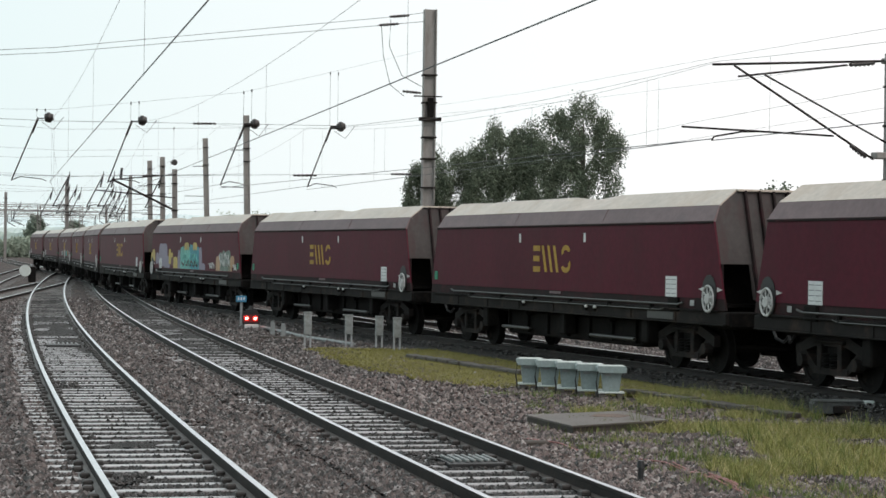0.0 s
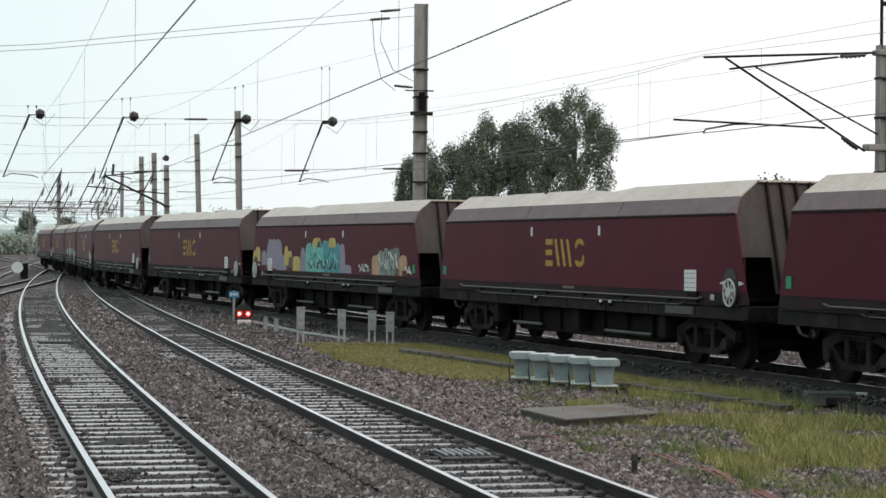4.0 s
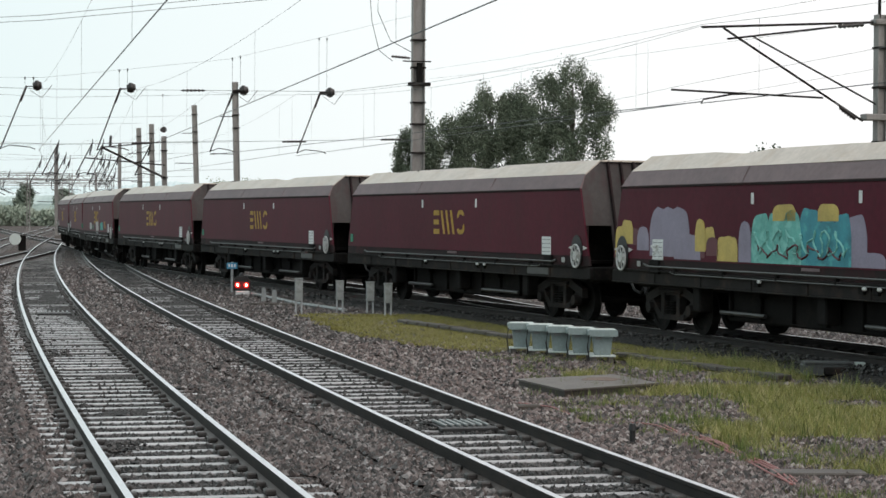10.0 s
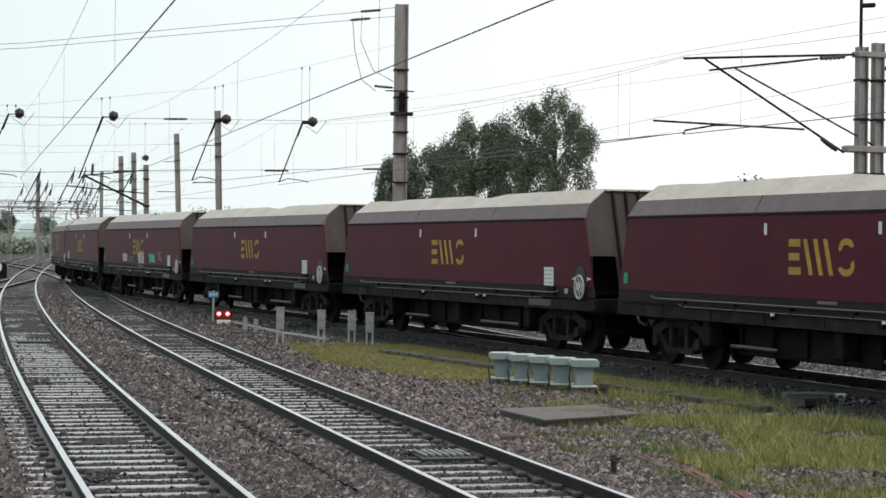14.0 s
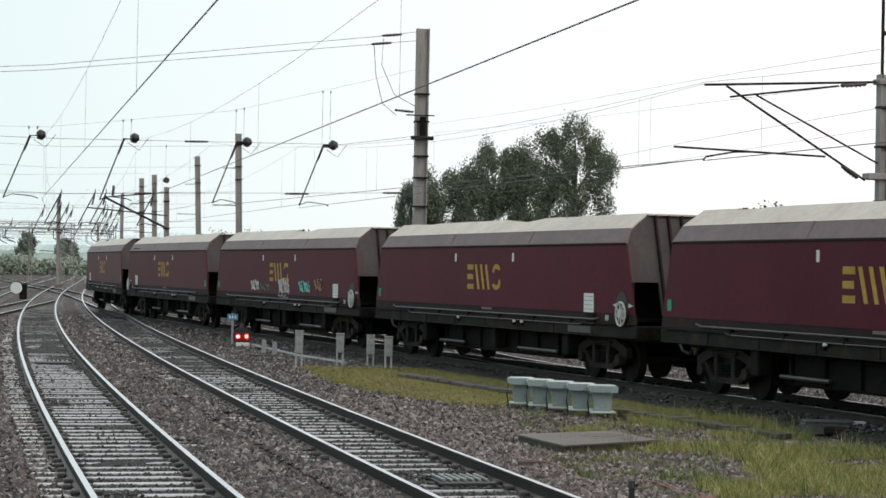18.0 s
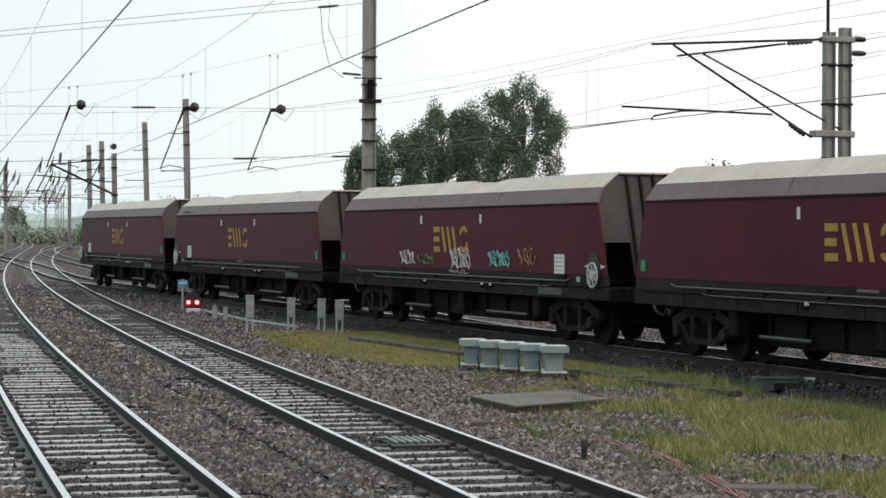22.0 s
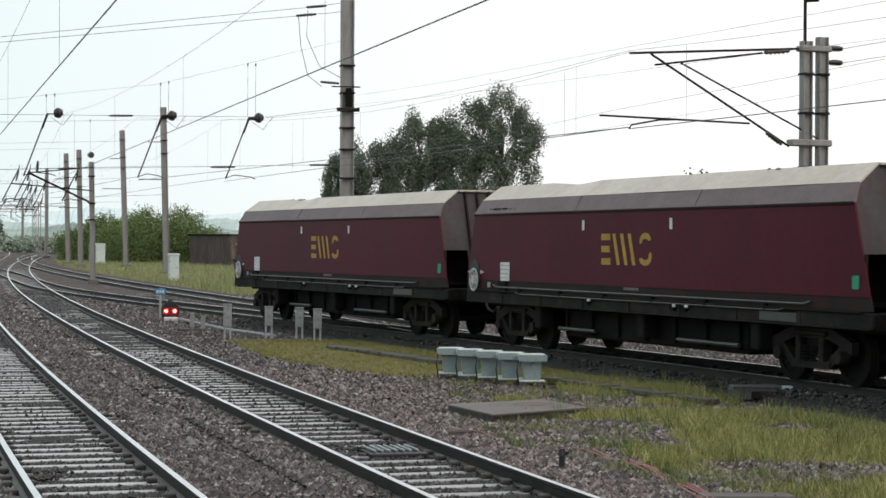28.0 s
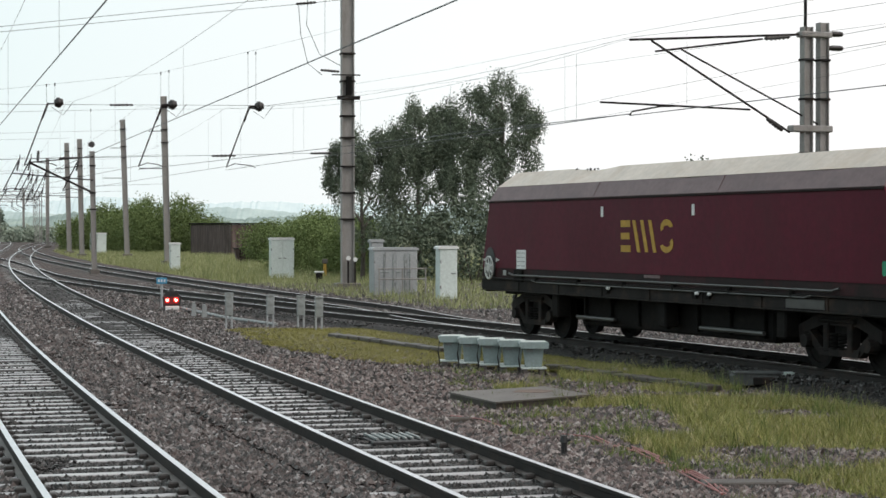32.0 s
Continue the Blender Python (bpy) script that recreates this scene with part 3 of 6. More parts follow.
def band_shape(cx, cz, rx, rz, a0, a1, width, n=9):
    """A flat curved bar, as one outline."""
    outer = [(cx + rx * math.cos(a0 + (a1 - a0) * k / n), cz + rz * math.sin(a0 + (a1 - a0) * k / n)) for k in range(n + 1)]
    inner = [(cx + (rx - width) * math.cos(a0 + (a1 - a0) * k / n), cz + (rz - width) * math.sin(a0 + (a1 - a0) * k / n)) for k in range(n + 1)]
    return outer + inner[::-1]


def emblem(parent, s):
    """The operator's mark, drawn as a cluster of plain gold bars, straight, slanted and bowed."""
    f = -s
    lo, hi, w = 1.83, 2.424, 0.125
    shapes = []
    for z, l in ((lo + w / 2, 0.40), (2.13, 0.36), (hi - w / 2, 0.39)):
        shapes.append(rect(-1.14 + l / 2, z, l, w))
    for x0, x1 in ((-0.60, -0.40), (-0.28, -0.08), (0.04, 0.24)):
        shapes.append([(x1 - w / 2, lo), (x1 + w / 2, lo), (x0 + w / 2, hi), (x0 - w / 2, hi)])
    shapes.append(band_shape(0.70, 2.275, 0.235, 0.16, 0.2, 3.5, 0.11))
    shapes.append(band_shape(0.70, 1.99, 0.255, 0.165, -2.9, 0.6, 0.11))
    for k, shape in enumerate(shapes):
        pts = [(0.0 + f * u, v) for u, v in shape]
        b = bmesh.new()
        flat_piece(b, pts if f > 0 else pts[::-1], s * 1.38, 0.006 + 0.0006 * (k % 4))
        part("gold_bar", b, M_GOLD, parent, "gold bar of a painted emblem")


def wagon(end, label):
    """A bogie hopper: end is -1 where the brake wheel is at the trailing end of the visible side, 1 where it leads."""
    w = thing("hopper_wagon", pose(0, 0, 0), label, "freight wagon", "wagons of the coal train")
    xk, xt = end_x(KINK) - HALF, end_x(TOP) - HALF
    for s in (-1, 1):
        b = bmesh.new()
        flat_piece(b, [(-end_x(1.43), 1.43), (end_x(1.43), 1.43), (HALF, CANT), (-HALF, CANT)], s * 1.34, 0.04)
        part("body_side", b, M_MAROON, w, "maroon painted steel side with wet sheen")
        b = bmesh.new()
        flat_piece(b, [(-end_x(1.22), 1.22), (end_x(1.22), 1.22), (end_x(1.43), 1.43), (-end_x(1.43), 1.43)], s * 1.325, 0.04)
        part("lower_skirt", b, M_SKIRT, w, "grimy lower strip of the body")
        b = bmesh.new()
        box(b, (0, s * 1.387, CANT - 0.012), (2 * HALF, 0.035, 0.045), 0.01)
        part("cant_rail", b, M_SKIRT, w)
        b = bmesh.new()
        box(b, (0, s * 1.392, CANT + 0.016), (2 * HALF + 0.02, 0.03, 0.018), 0.005)
        part("canopy_lip", b, M_ROOF_LOW, w)
        part("lower_canopy", dented_strip(HALF, (s * 1.385, CANT + 0.02), (s * 1.22, KINK), 3 + s + end, 0.04, 0.0, xk), M_ROOF_LOW, w, "steep grey-mauve panel")
        for x in (-2.35, 2.55):
            b = bmesh.new()
            box(b, (x, s * 1.306, (CANT + KINK) / 2 + 0.012), (0.018, 0.014, KINK - CANT + 0.02), 0, Matrix.Rotation(s * math.atan2(0.165, KINK - CANT), 3, "X"))
            part("canopy_seam", b, M_ROOF_LOW, w)
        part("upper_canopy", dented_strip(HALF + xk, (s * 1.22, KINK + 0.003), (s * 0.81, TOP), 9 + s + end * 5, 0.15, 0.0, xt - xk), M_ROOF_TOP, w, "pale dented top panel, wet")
        b = bmesh.new()
        box(b, (0, s * 1.30, 1.065), (16.1, 0.14, 0.25), 0.02)
        box(b, (0, s * 1.34, 1.20), (15.6, 0.18, 0.025), 0.004)
        box(b, (0, s * 1.36, 0.945), (16.0, 0.10, 0.02), 0.004)
        for k in range(7):
            box(b, (-6 + 2 * k, s * 1.375, 1.065), (0.06, 0.03, 0.22), 0.005)
        part("solebar", b, M_SOLE, w, "dusty channel-section solebar")
        for z, x0, x1, r in ((1.29, -6.2, 6.2, 0.02), (1.165, -5.0, 5.4, 0.014)):
            b = bmesh.new()
            tube(b, [(x0 - 0.2, s * 1.42, z + 0.04), (x0, s * 1.42, z), (x1, s * 1.42, z), (x1 + 0.2, s * 1.42, z + 0.04)], r, 6)
            part("brake_pipe", b, M_PIPE, w)
        for k in range(6):
            b = bmesh.new()
            box(b, (-5 + 2 * k, s * 1.40, 1.23), (0.06, 0.07, 0.15), 0.01)
            part("pipe_bracket", b, M_SOOT, w)
        for x in (-1.6, 1.9, 2.35):
            b = bmesh.new()
            box(b, (x - 0.13, s * 1.39, 1.12), (0.16, 0.06, 0.16), 0.01)
            part("valve_box", b, M_SOOT, w)
            b = bmesh.new()
            box(b, (x, s * 1.425, 1.13), (0.11, 0.05, 0.055), 0.015)
            part("grease_point", b, M_WORNWHITE, w, "small white grease point")
        b = bmesh.new()
        box(b, (5.35, s * 1.376, 1.06), (1.15, 0.014, 0.15), 0.004)
        part("worn_plate", b, M_PIPE, w, "worn grey plate on the solebar")
        for x in (-4.3, 0.35, 4.5):
            b = bmesh.new()
            box(b, (x, s * 1.16, 0.72), (0.30, 0.3, 0.5), 0.03)
            part("door_ram", b, M_SOOT, w)
        for x in (-2.2, 0.1, 2.4):
            b = bmesh.new()
            box(b, (x, s * 1.05, 0.88), (0.16, 0.16, 0.12), 0.02)
            part("bracket", b, M_SOOT, w)
        for x0, x1 in ((1.4, 3.6), (-3.7, -2.0)):
            b = bmesh.new()
            tube(b, [(x0, s * 1.08, 0.50), (x1, s * 1.08, 0.50)], 0.04, 8)
            part("door_shaft", b, M_PIPE, w)
    for e in (-1, 1):
        # the sloping end: a full sheet above, only its middle below, with a black opening at each corner
        b = bmesh.new()
        outline = [(-0.74, 1.42), (0.74, 1.42), (0.74, 2.08), (1.355, 2.08), (1.355, CANT), (1.20, KINK - 0.01), (0.79, TOP - 0.02), (-0.79, TOP - 0.02), (-1.20, KINK - 0.01), (-1.355, CANT), (-1.355, 2.08), (-0.74, 2.08)]
        for inner in (0.0, 0.05):
            vs = [b.verts.new((e * (end_x(z) - 0.004 - inner), y, z)) for y, z in outline]
            for q in ((0, 1, 2, 11), (2, 3, 4, 9, 10, 11), (4, 5, 8, 9), (5, 6, 7, 8)):
                b.faces.new([vs[k] for k in q])
        part("end_plate", b, M_END, w, "grey sloping end plate streaked with rust and dust")
        turn = Matrix.Rotation(e * math.atan(0.29), 3, "Y").inverted()
        for y in (-0.66, -0.36, -0.06, 0.24, 0.54):
            b = bmesh.new()
            box(b, (e * (end_x(2.46) + 0.03), y, 2.46), (0.09, 0.05, 2.08), 0.01, turn)
            part("end_rib", b, M_SKIRT, w, "dark upright rib of the end plate")
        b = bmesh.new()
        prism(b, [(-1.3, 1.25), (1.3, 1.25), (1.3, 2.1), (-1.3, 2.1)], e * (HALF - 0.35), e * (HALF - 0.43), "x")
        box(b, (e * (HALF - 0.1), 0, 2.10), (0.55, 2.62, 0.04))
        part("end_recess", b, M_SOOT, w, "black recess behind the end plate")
        for y in (-1.32, 1.32):
            b = bmesh.new()
            box(b, (e * (HALF + 0.05), y, 1.72), (0.45, 0.05, 0.72), 0.01)
            part("corner_post", b, M_SKIRT, w)
        b = bmesh.new()
        box(b, (e * 7.98, 0, 1.05), (0.22, 2.6, 0.30), 0.03)
        part("headstock", b, M_SOOT, w)
        b = bmesh.new()
        box(b, (e * 8.27, 0, 0.95), (0.6, 0.24, 0.24), 0.04)
        box(b, (e * 8.56, 0.03, 0.95), (0.12, 0.34, 0.30), 0.05)
        part("coupler", b, M_SOOT, w, "knuckle coupler")
        b = bmesh.new()
        tube(b, [(e * 8.05, -0.45, 1.0), (e * 8.3, -0.45, 0.72), (e * 8.5, -0.4, 0.66), (e * 8.58, -0.36, 0.78)], 0.03, 6)
        part("air_hose", b, M_BLACK, w)
        b = bmesh.new()
        box(b, (e * (end_x(TOP) + 0.03), 0, TOP - 0.03), (0.10, 1.62, 0.045), 0.01)
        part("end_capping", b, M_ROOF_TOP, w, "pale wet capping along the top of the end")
        bogie(w, e * 5.85)
    b = bmesh.new()
    box(b, (0, 0, 1.10), (15.8, 0.5, 0.3), 0.02)
    box(b, (0, 0, 1.30), (15.0, 2.5, 0.06), 0)
    for k in range(4):
        x = -2.7 + 1.8 * k
        prism(b, [(x - 0.85, 1.25), (x + 0.85, 1.25), (x + 0.42, 0.42), (x - 0.42, 0.42)], -0.85, 0.85)
    part("discharge_hopper", b, M_SOOT, w, "black discharge hopper under the body")
    b = bmesh.new()
    box(b, (0, 0, 0.64), (7.4, 1.9, 0.6), 0.04)
    for k in range(7):
        box(b, (-3.5 + k * 1.16, 0, 0.66), (0.08, 2.04, 0.5), 0.01)
    box(b, (0, 0, 0.95), (15.4, 1.9, 0.2), 0.02)
    part("door_gear", b, M_SOOT, w, "black door gear between the bogies")
    b = bmesh.new()
    box(b, (0, 0, 2.6), (14.6, 2.5, 0.05), 0)
    part("inner_floor", b, M_SOOT, w)
    b = bmesh.new()
    rod(b, (-4.0, 0.35, 0.82), (-3.3, 0.35, 0.82), 0.17, 12)
    part("air_tank", b, M_SOOT, w)
    for s in (-1, 1):
        e = end * (1 if s < 0 else -1)
        handwheel(w, e * 7.46, s * 1.381)
        b = bmesh.new()
        box(b, (e * 5.83, s * 1.384, 1.628), (0.48, 0.012, 0.40), 0.004)
        panel = part("data_panel", b, M_WHITE, w, "white data panel with rows of small bars")
        b = bmesh.new()
        for k in range(4):
            for u in (-0.12, 0.11):
                box(b, (e * 5.83 + u, s * 1.391, 1.763 - k * 0.09), (0.18, 0.004, 0.014))
        part("bars", b, M_INK, panel)
        b = bmesh.new()
        box(b, (e * 5.95, s * 1.385, 1.29), (0.42, 0.07, 0.27), 0.02)
        part("relay_valve", b, M_SOOT, w, "dark valve box under the data panel")
        b = bmesh.new()
        box(b, (e * 6.72, s * 1.384, 1.33), (0.16, 0.012, 0.11), 0.004)
        part("small_plate", b, M_DULLWHITE, w, "dulled small plate")
        for x in (-1.946, 1.692):
            b = bmesh.new()
            box(b, (x, s * 1.384, 2.595), (0.10, 0.012, 0.20), 0.004)
            part("reflector", b, M_WHITE, w, "small white reflector plate")
        b = bmesh.new()
        box(b, (-e * 7.62, s * 1.384, 1.66), (0.19, 0.012, 0.22), 0.02)
        part("green_patch", b, M_GREENTAG, w, "small green painted patch")
        b = bmesh.new()
        box(b, (0.1, s * 1.372, 1.385), (0.62, 0.012, 0.055), 0.004)
        part("small_plate", b, M_ROOF_LOW, w)
        emblem(w, s)
    return w


WAGONS = []


def train():
    lead = wagon(1, "maroon bogie coal hopper wagon, wet and coal-stained")
    trail = wagon(-1, "maroon bogie coal hopper wagon, wet and coal-stained")
    ends = (-1, -1, 1, 1, 1, 1, -1, 1, 1, -1)
    used = {1: False, -1: False}
    for n, e in enumerate(ends):
        src = lead if e > 0 else trail
        if used[e]:
            WAGONS.append(copy_thing(src, pose(0, 0, 0)))
        else:
            WAGONS.append(src)
            used[e] = True


def travel(t):
    """Metres run since the start: gaining a little at first, easing off towards the end."""
    u = t / 32
    return SPEED * t + ((TRAVEL_A * u + TRAVEL_B) * u + TRAVEL_C) * u + TRAVEL_D


def wagon_pose(n, t):
    """The pose of the nth wagon from the tail: its two bogies sit on the line."""
    c = START - PITCH * n - travel(t) - 7.53
    a, b = train_point(c + 5.85), train_point(c - 5.85)
    d = b - a
    m = (a + b) / 2
    return pose(m.x, m.y, m.z, 0, -math.degrees(math.asin(d.z / d.length)), math.degrees(math.atan2(d.y, d.x)))


def motions():
    for n, w in enumerate(WAGONS):
        walk(w, [(t / 2, wagon_pose(n, t / 2)) for t in range(0, 65)])
        for part_of in w.children_recursive:
            if part_of.name.split(".")[0] == "wheelset":
                here = part_of.location.copy()
                step = 4 / FPS
                rows = [(k * step, Matrix.LocRotScale(here, Euler((0, travel(k * step) / 0.463, 0)), None)) for k in range(241)]
                walk(part_of, rows)


# ---- painted tags on two wagons ----
M_LILAC = material("lilac_spray_paint", (0.27, 0.23, 0.31), 0.5, spread=0.15, scale=1.5, bump=0)
M_TEAL = material("teal_spray_paint", (0.12, 0.42, 0.37), 0.5, spread=0.25, scale=2.0, bump=0, stain=(0.20, 0.50, 0.45), stain_at=(0.5, 0.6))
M_YELLOW = material("yellow_spray_paint", (0.55, 0.40, 0.10), 0.5, spread=0.2, scale=2.0, bump=0)
M_PEACH = material("peach_spray_paint", (0.50, 0.30, 0.17), 0.5, spread=0.2, scale=2.0, bump=0)
M_SAGE = material("sage_spray_paint", (0.12, 0.17, 0.14), 0.5, spread=0.3, scale=2.5, bump=0, stain=(0.28, 0.33, 0.28), stain_at=(0.52, 0.6))
M_PLUM = material("plum_spray_paint", (0.11, 0.02, 0.03), 0.5, spread=0.2, scale=2.5, bump=0)
M_DEEPTEAL = material("blue_green_spray_paint", (0.03, 0.24, 0.30), 0.5, spread=0.3, scale=2.0, bump=0, stain=(0.06, 0.34, 0.37), stain_at=(0.5, 0.6))
M_PALETEAL = material("pale_turquoise_spray_paint", (0.22, 0.52, 0.47), 0.5, spread=0.2, scale=2.0, bump=0)


def blob(bm, x0, x1, z0, z1, seed, bumps=5):
    """A flat patch of spray paint with a rounded, bulging upper edge."""
    n = 26
    top = []
    for i in range(n + 1):
        u = i / n
        round_off = 1 - 0.42 * abs(2 * u - 1) ** (5 if bumps < 2 else 9)
        h = round_off - 0.05 * abs(math.sin(u * math.pi * bumps + seed)) - 0.02 * random.random()
        top.append((x1 - (x1 - x0) * u, z0 + (z1 - z0) * h))
    flat_piece(bm, [(x0, z0), (x1, z0)] + top, -1.38, 0.004 + 0.0015 * (seed % 5))


def spray(w, name, mat, patches, label):
    for k, (x0, x1, z0, z1, bumps) in enumerate(patches):
        bm = bmesh.new()
        blob(bm, x0, x1, z0, z1, k + len(name), bumps)
        part(name, bm, mat, w, label)


def scribble(w, x0, x1, z0, z1, mat, loops, label, thick=0.02):
    bm = bmesh.new()
    n = loops * 12
    pts = [(x0 + (x1 - x0) * i / n + 0.09 * math.cos(i * 0.9), -1.39, z0 + (z1 - z0) * (0.5 + 0.42 * math.sin(i * math.tau / 12 + 0.4 * math.sin(i * 0.37)) + 0.08 * math.sin(i * 1.7))) for i in range(n + 1)]
    tube(bm, pts, thick, 4)
    part("tag", bm, mat, w, label)


def coal_spill(w, x, y, z, n, seed, size):
    """A few lumps of coal left lying on the canopy of a wagon."""
    rng = np.random.default_rng(seed)
    bm = bmesh.new()
    for k in range(n):
        r = rng.uniform(0.03, 0.075) * size
        out = bmesh.ops.create_icosphere(bm, subdivisions=1, radius=r)
        for v in out["verts"]:
            v.co *= rng.uniform(0.7, 1.25)
        bmesh.ops.translate(bm, verts=out["verts"], vec=(x + rng.normal() * 0.3, y + rng.normal() * 0.02, z + r * 0.4))
    part("coal_debris", bm, M_BLACK, w, "small lumps of coal on the canopy")["kind"] = "stuff"


def tag_wagons():
    for n, x, seed in ((5, 2.1, 1), (5, -3.2, 2), (3, 3.6, 3), (7, -2.6, 4), (1, 4.4, 5), (2, 0.6, 6), (4, -5.6, 7), (0, -3.9, 8)):
        coal_spill(WAGONS[n], x, -0.80, TOP - 0.04, 6, seed, 0.6)
    coal_spill(WAGONS[1], -6.2, -1.335, CANT + 0.10, 26, 9, 0.4)
    g = WAGONS[6]
    g["label"] = "maroon coal hopper wagon covered in colourful sprayed graffiti"
    for part_of in list(g.children):
        if part_of.name.split(".")[0] == "gold_bar" and part_of.data.vertices[0].co.y < 0:
            bpy.data.objects.remove(part_of)
    spray(g, "yellow_patch", M_YELLOW, [(-7.85, -7.45, 1.5, 2.1, 1), (-7.55, -7.0, 1.72, 2.22, 1), (-4.2, -3.78, 1.62, 2.24, 1), (-3.85, -3.4, 1.66, 2.1, 1), (-3.3, -2.5, 1.46, 1.93, 2)], "yellow sprayed patch")
    spray(g, "plum_patch", M_PLUM, [(-7.05, -6.72, 1.7, 2.05, 1), (-3.75, -3.25, 1.55, 1.9, 1), (-4.1, -3.8, 1.5, 1.85, 1)], "dark plum sprayed oval")
    spray(g, "lilac_patch", M_LILAC, [(-6.8, -6.25, 1.6, 2.08, 1), (-6.2, -4.45, 1.5, 2.48, 4), (-5.1, -3.98, 1.46, 1.95, 2), (-2.45, -1.98, 1.46, 2.2, 1), (1.2, 1.9, 1.46, 2.33, 1), (1.5, 2.45, 1.46, 1.72, 1)], "lilac sprayed patch")
    spray(g, "orange_patch", M_YELLOW, [(-1.2, -0.4, 2.2, 2.5, 1), (0.35, 1.02, 2.2, 2.5, 1)], "orange-yellow sprayed patch")
    spray(g, "turquoise_patch", M_TEAL, [(-1.98, -1.3, 1.46, 2.36, 1), (-1.4, -0.75, 1.46, 2.38, 1), (-0.85, -0.2, 1.46, 2.40, 1)], "pale turquoise sprayed lettering turned into plain patches")
    spray(g, "blue_patch", M_DEEPTEAL, [(-0.3, 0.5, 1.46, 2.45, 1), (0.4, 0.95, 1.46, 2.30, 1), (0.85, 1.42, 1.46, 2.36, 1)], "blue-green sprayed lettering turned into plain patches")
    spray(g, "salmon_patch", M_PEACH, [(4.25, 4.9, 1.46, 2.02, 1), (6.2, 6.72, 1.46, 1.95, 1), (6.5, 7.1, 1.6, 2.02, 1)], "salmon sprayed patch")
    spray(g, "sage_patch", M_SAGE, [(4.75, 5.3, 1.46, 2.15, 1), (5.2, 5.75, 1.46, 2.22, 1), (5.65, 6.1, 1.46, 2.2, 1), (6.0, 6.55, 1.46, 2.24, 1)], "dark sage sprayed patch")
    scribble(g, -1.9, 1.3, 1.6, 2.05, M_PALETEAL, 8, "pale turquoise drawn outline")
    scribble(g, -1.8, 1.2, 1.55, 1.8, M_PLUM, 5, "dark drawn marks")
    scribble(g, 4.8, 6.5, 1.6, 2.1, M_WORNWHITE, 5, "white drawn outline")
    scribble(g, -6.1, -5.7, 1.52, 1.72, M_WORNWHITE, 2, "small white scribble")
    scribble(g, 3.15, 4.05, 1.52, 1.74, M_WORNWHITE, 4, "small white scribble")
    scribble(g, 7.0, 7.4, 1.5, 1.72, M_WORNWHITE, 2, "small white scribble")
    t = WAGONS[2]
    t["label"] = "maroon coal hopper wagon with small white and blue scribbled tags"
    scribble(t, -3.35, -2.35, 1.50, 1.86, M_WORNWHITE, 5, "white scribbled tag", 0.018)
    scribble(t, -2.2, -1.05, 1.52, 1.76, M_SAGE, 5, "faint grey scribbled tag", 0.012)
    scribble(t, -0.05, 1.05, 1.44, 1.93, M_WORNWHITE, 6, "white scribbled tag", 0.02)
    scribble(t, -0.1, 0.95, 1.33, 1.42, M_DULLWHITE, 3, "faint scribbled line", 0.012)
    scribble(t, 2.2, 3.25, 1.52, 1.88, M_TEAL, 6, "blue scribbled tag", 0.024)
    scribble(t, 3.75, 4.6, 1.58, 1.96, M_PEACH, 3, "thin orange scribbled tag", 0.012)


# ---- overhead line ----
SPAN_AT, SPAN_DIR = Vector((-3.99, 82.6, 0)), Vector((-0.9507, -0.3102, 0))


def on_span(k, z):
    """A point k metres out from the tall mast along the span wires, at height z."""
    p = SPAN_AT + SPAN_DIR * k
    return (p.x, p.y, z)


def h_mast(name, x, y, height, width, depth, label, turn=20.0, lean=0.0):
    m = thing(name, pose(x, y, -0.25, 0, lean, turn), label, "mast", "overhead line masts")
    t = 0.07 * width + 0.012
    b = bmesh.new()
    for s in (-1, 1):
        box(b, (s * (width / 2 - t / 2), 0, height / 2), (t, depth, height), 0.006)
    box(b, (0, 0, height / 2), (width - 2 * t, depth * 0.28, height), 0)
    part("column", b, M_MAST, m)
    b = bmesh.new()
    box(b, (0, 0, 0.16), (width * 1.9, depth * 2.2, 0.36), 0.03)
    part("footing", b, M_CONCRETE, m, "concrete footing")
    return m


def band(m, z, width, depth, extra=0.08):
    b = bmesh.new()
    box(b, (0, 0, z), (width + extra, depth + extra, 0.07), 0.01)
    part("clamp", b, M_SOLE, m)


def wire_thing(name, pts, r, label, mat=None, group="overhead wires"):
    b = bmesh.new()
    tube(b, pts, r, 5)
    return tagged(part(name, b, mat or M_WIRE), label, "wire", group)


def insulator(bm, a, b, r):
    """A ribbed insulator as one turned skin."""
    a, b = Vector(a), Vector(b)
    d = (b - a).normalized()
    side = d.cross(Vector((0, 0, 1))).normalized()
    up = side.cross(d)
    rings = []
    for i in range(13):
        q = r * (0.45 if i % 2 == 0 else (0.8 if i in (1, 11) else 1.0))
        c = a.lerp(b, i / 12)
        rings.append([bm.verts.new(c + q * (math.cos(k * math.tau / 8) * side + math.sin(k * math.tau / 8) * up)) for k in range(8)])
    for m, n in zip(rings[:-1], rings[1:]):
        for k in range(8):
            bm.faces.new((m[k], m[(k + 1) % 8], n[(k + 1) % 8], n[k]))
    bm.faces.new(rings[0][::-1])
    bm.faces.new(rings[-1])


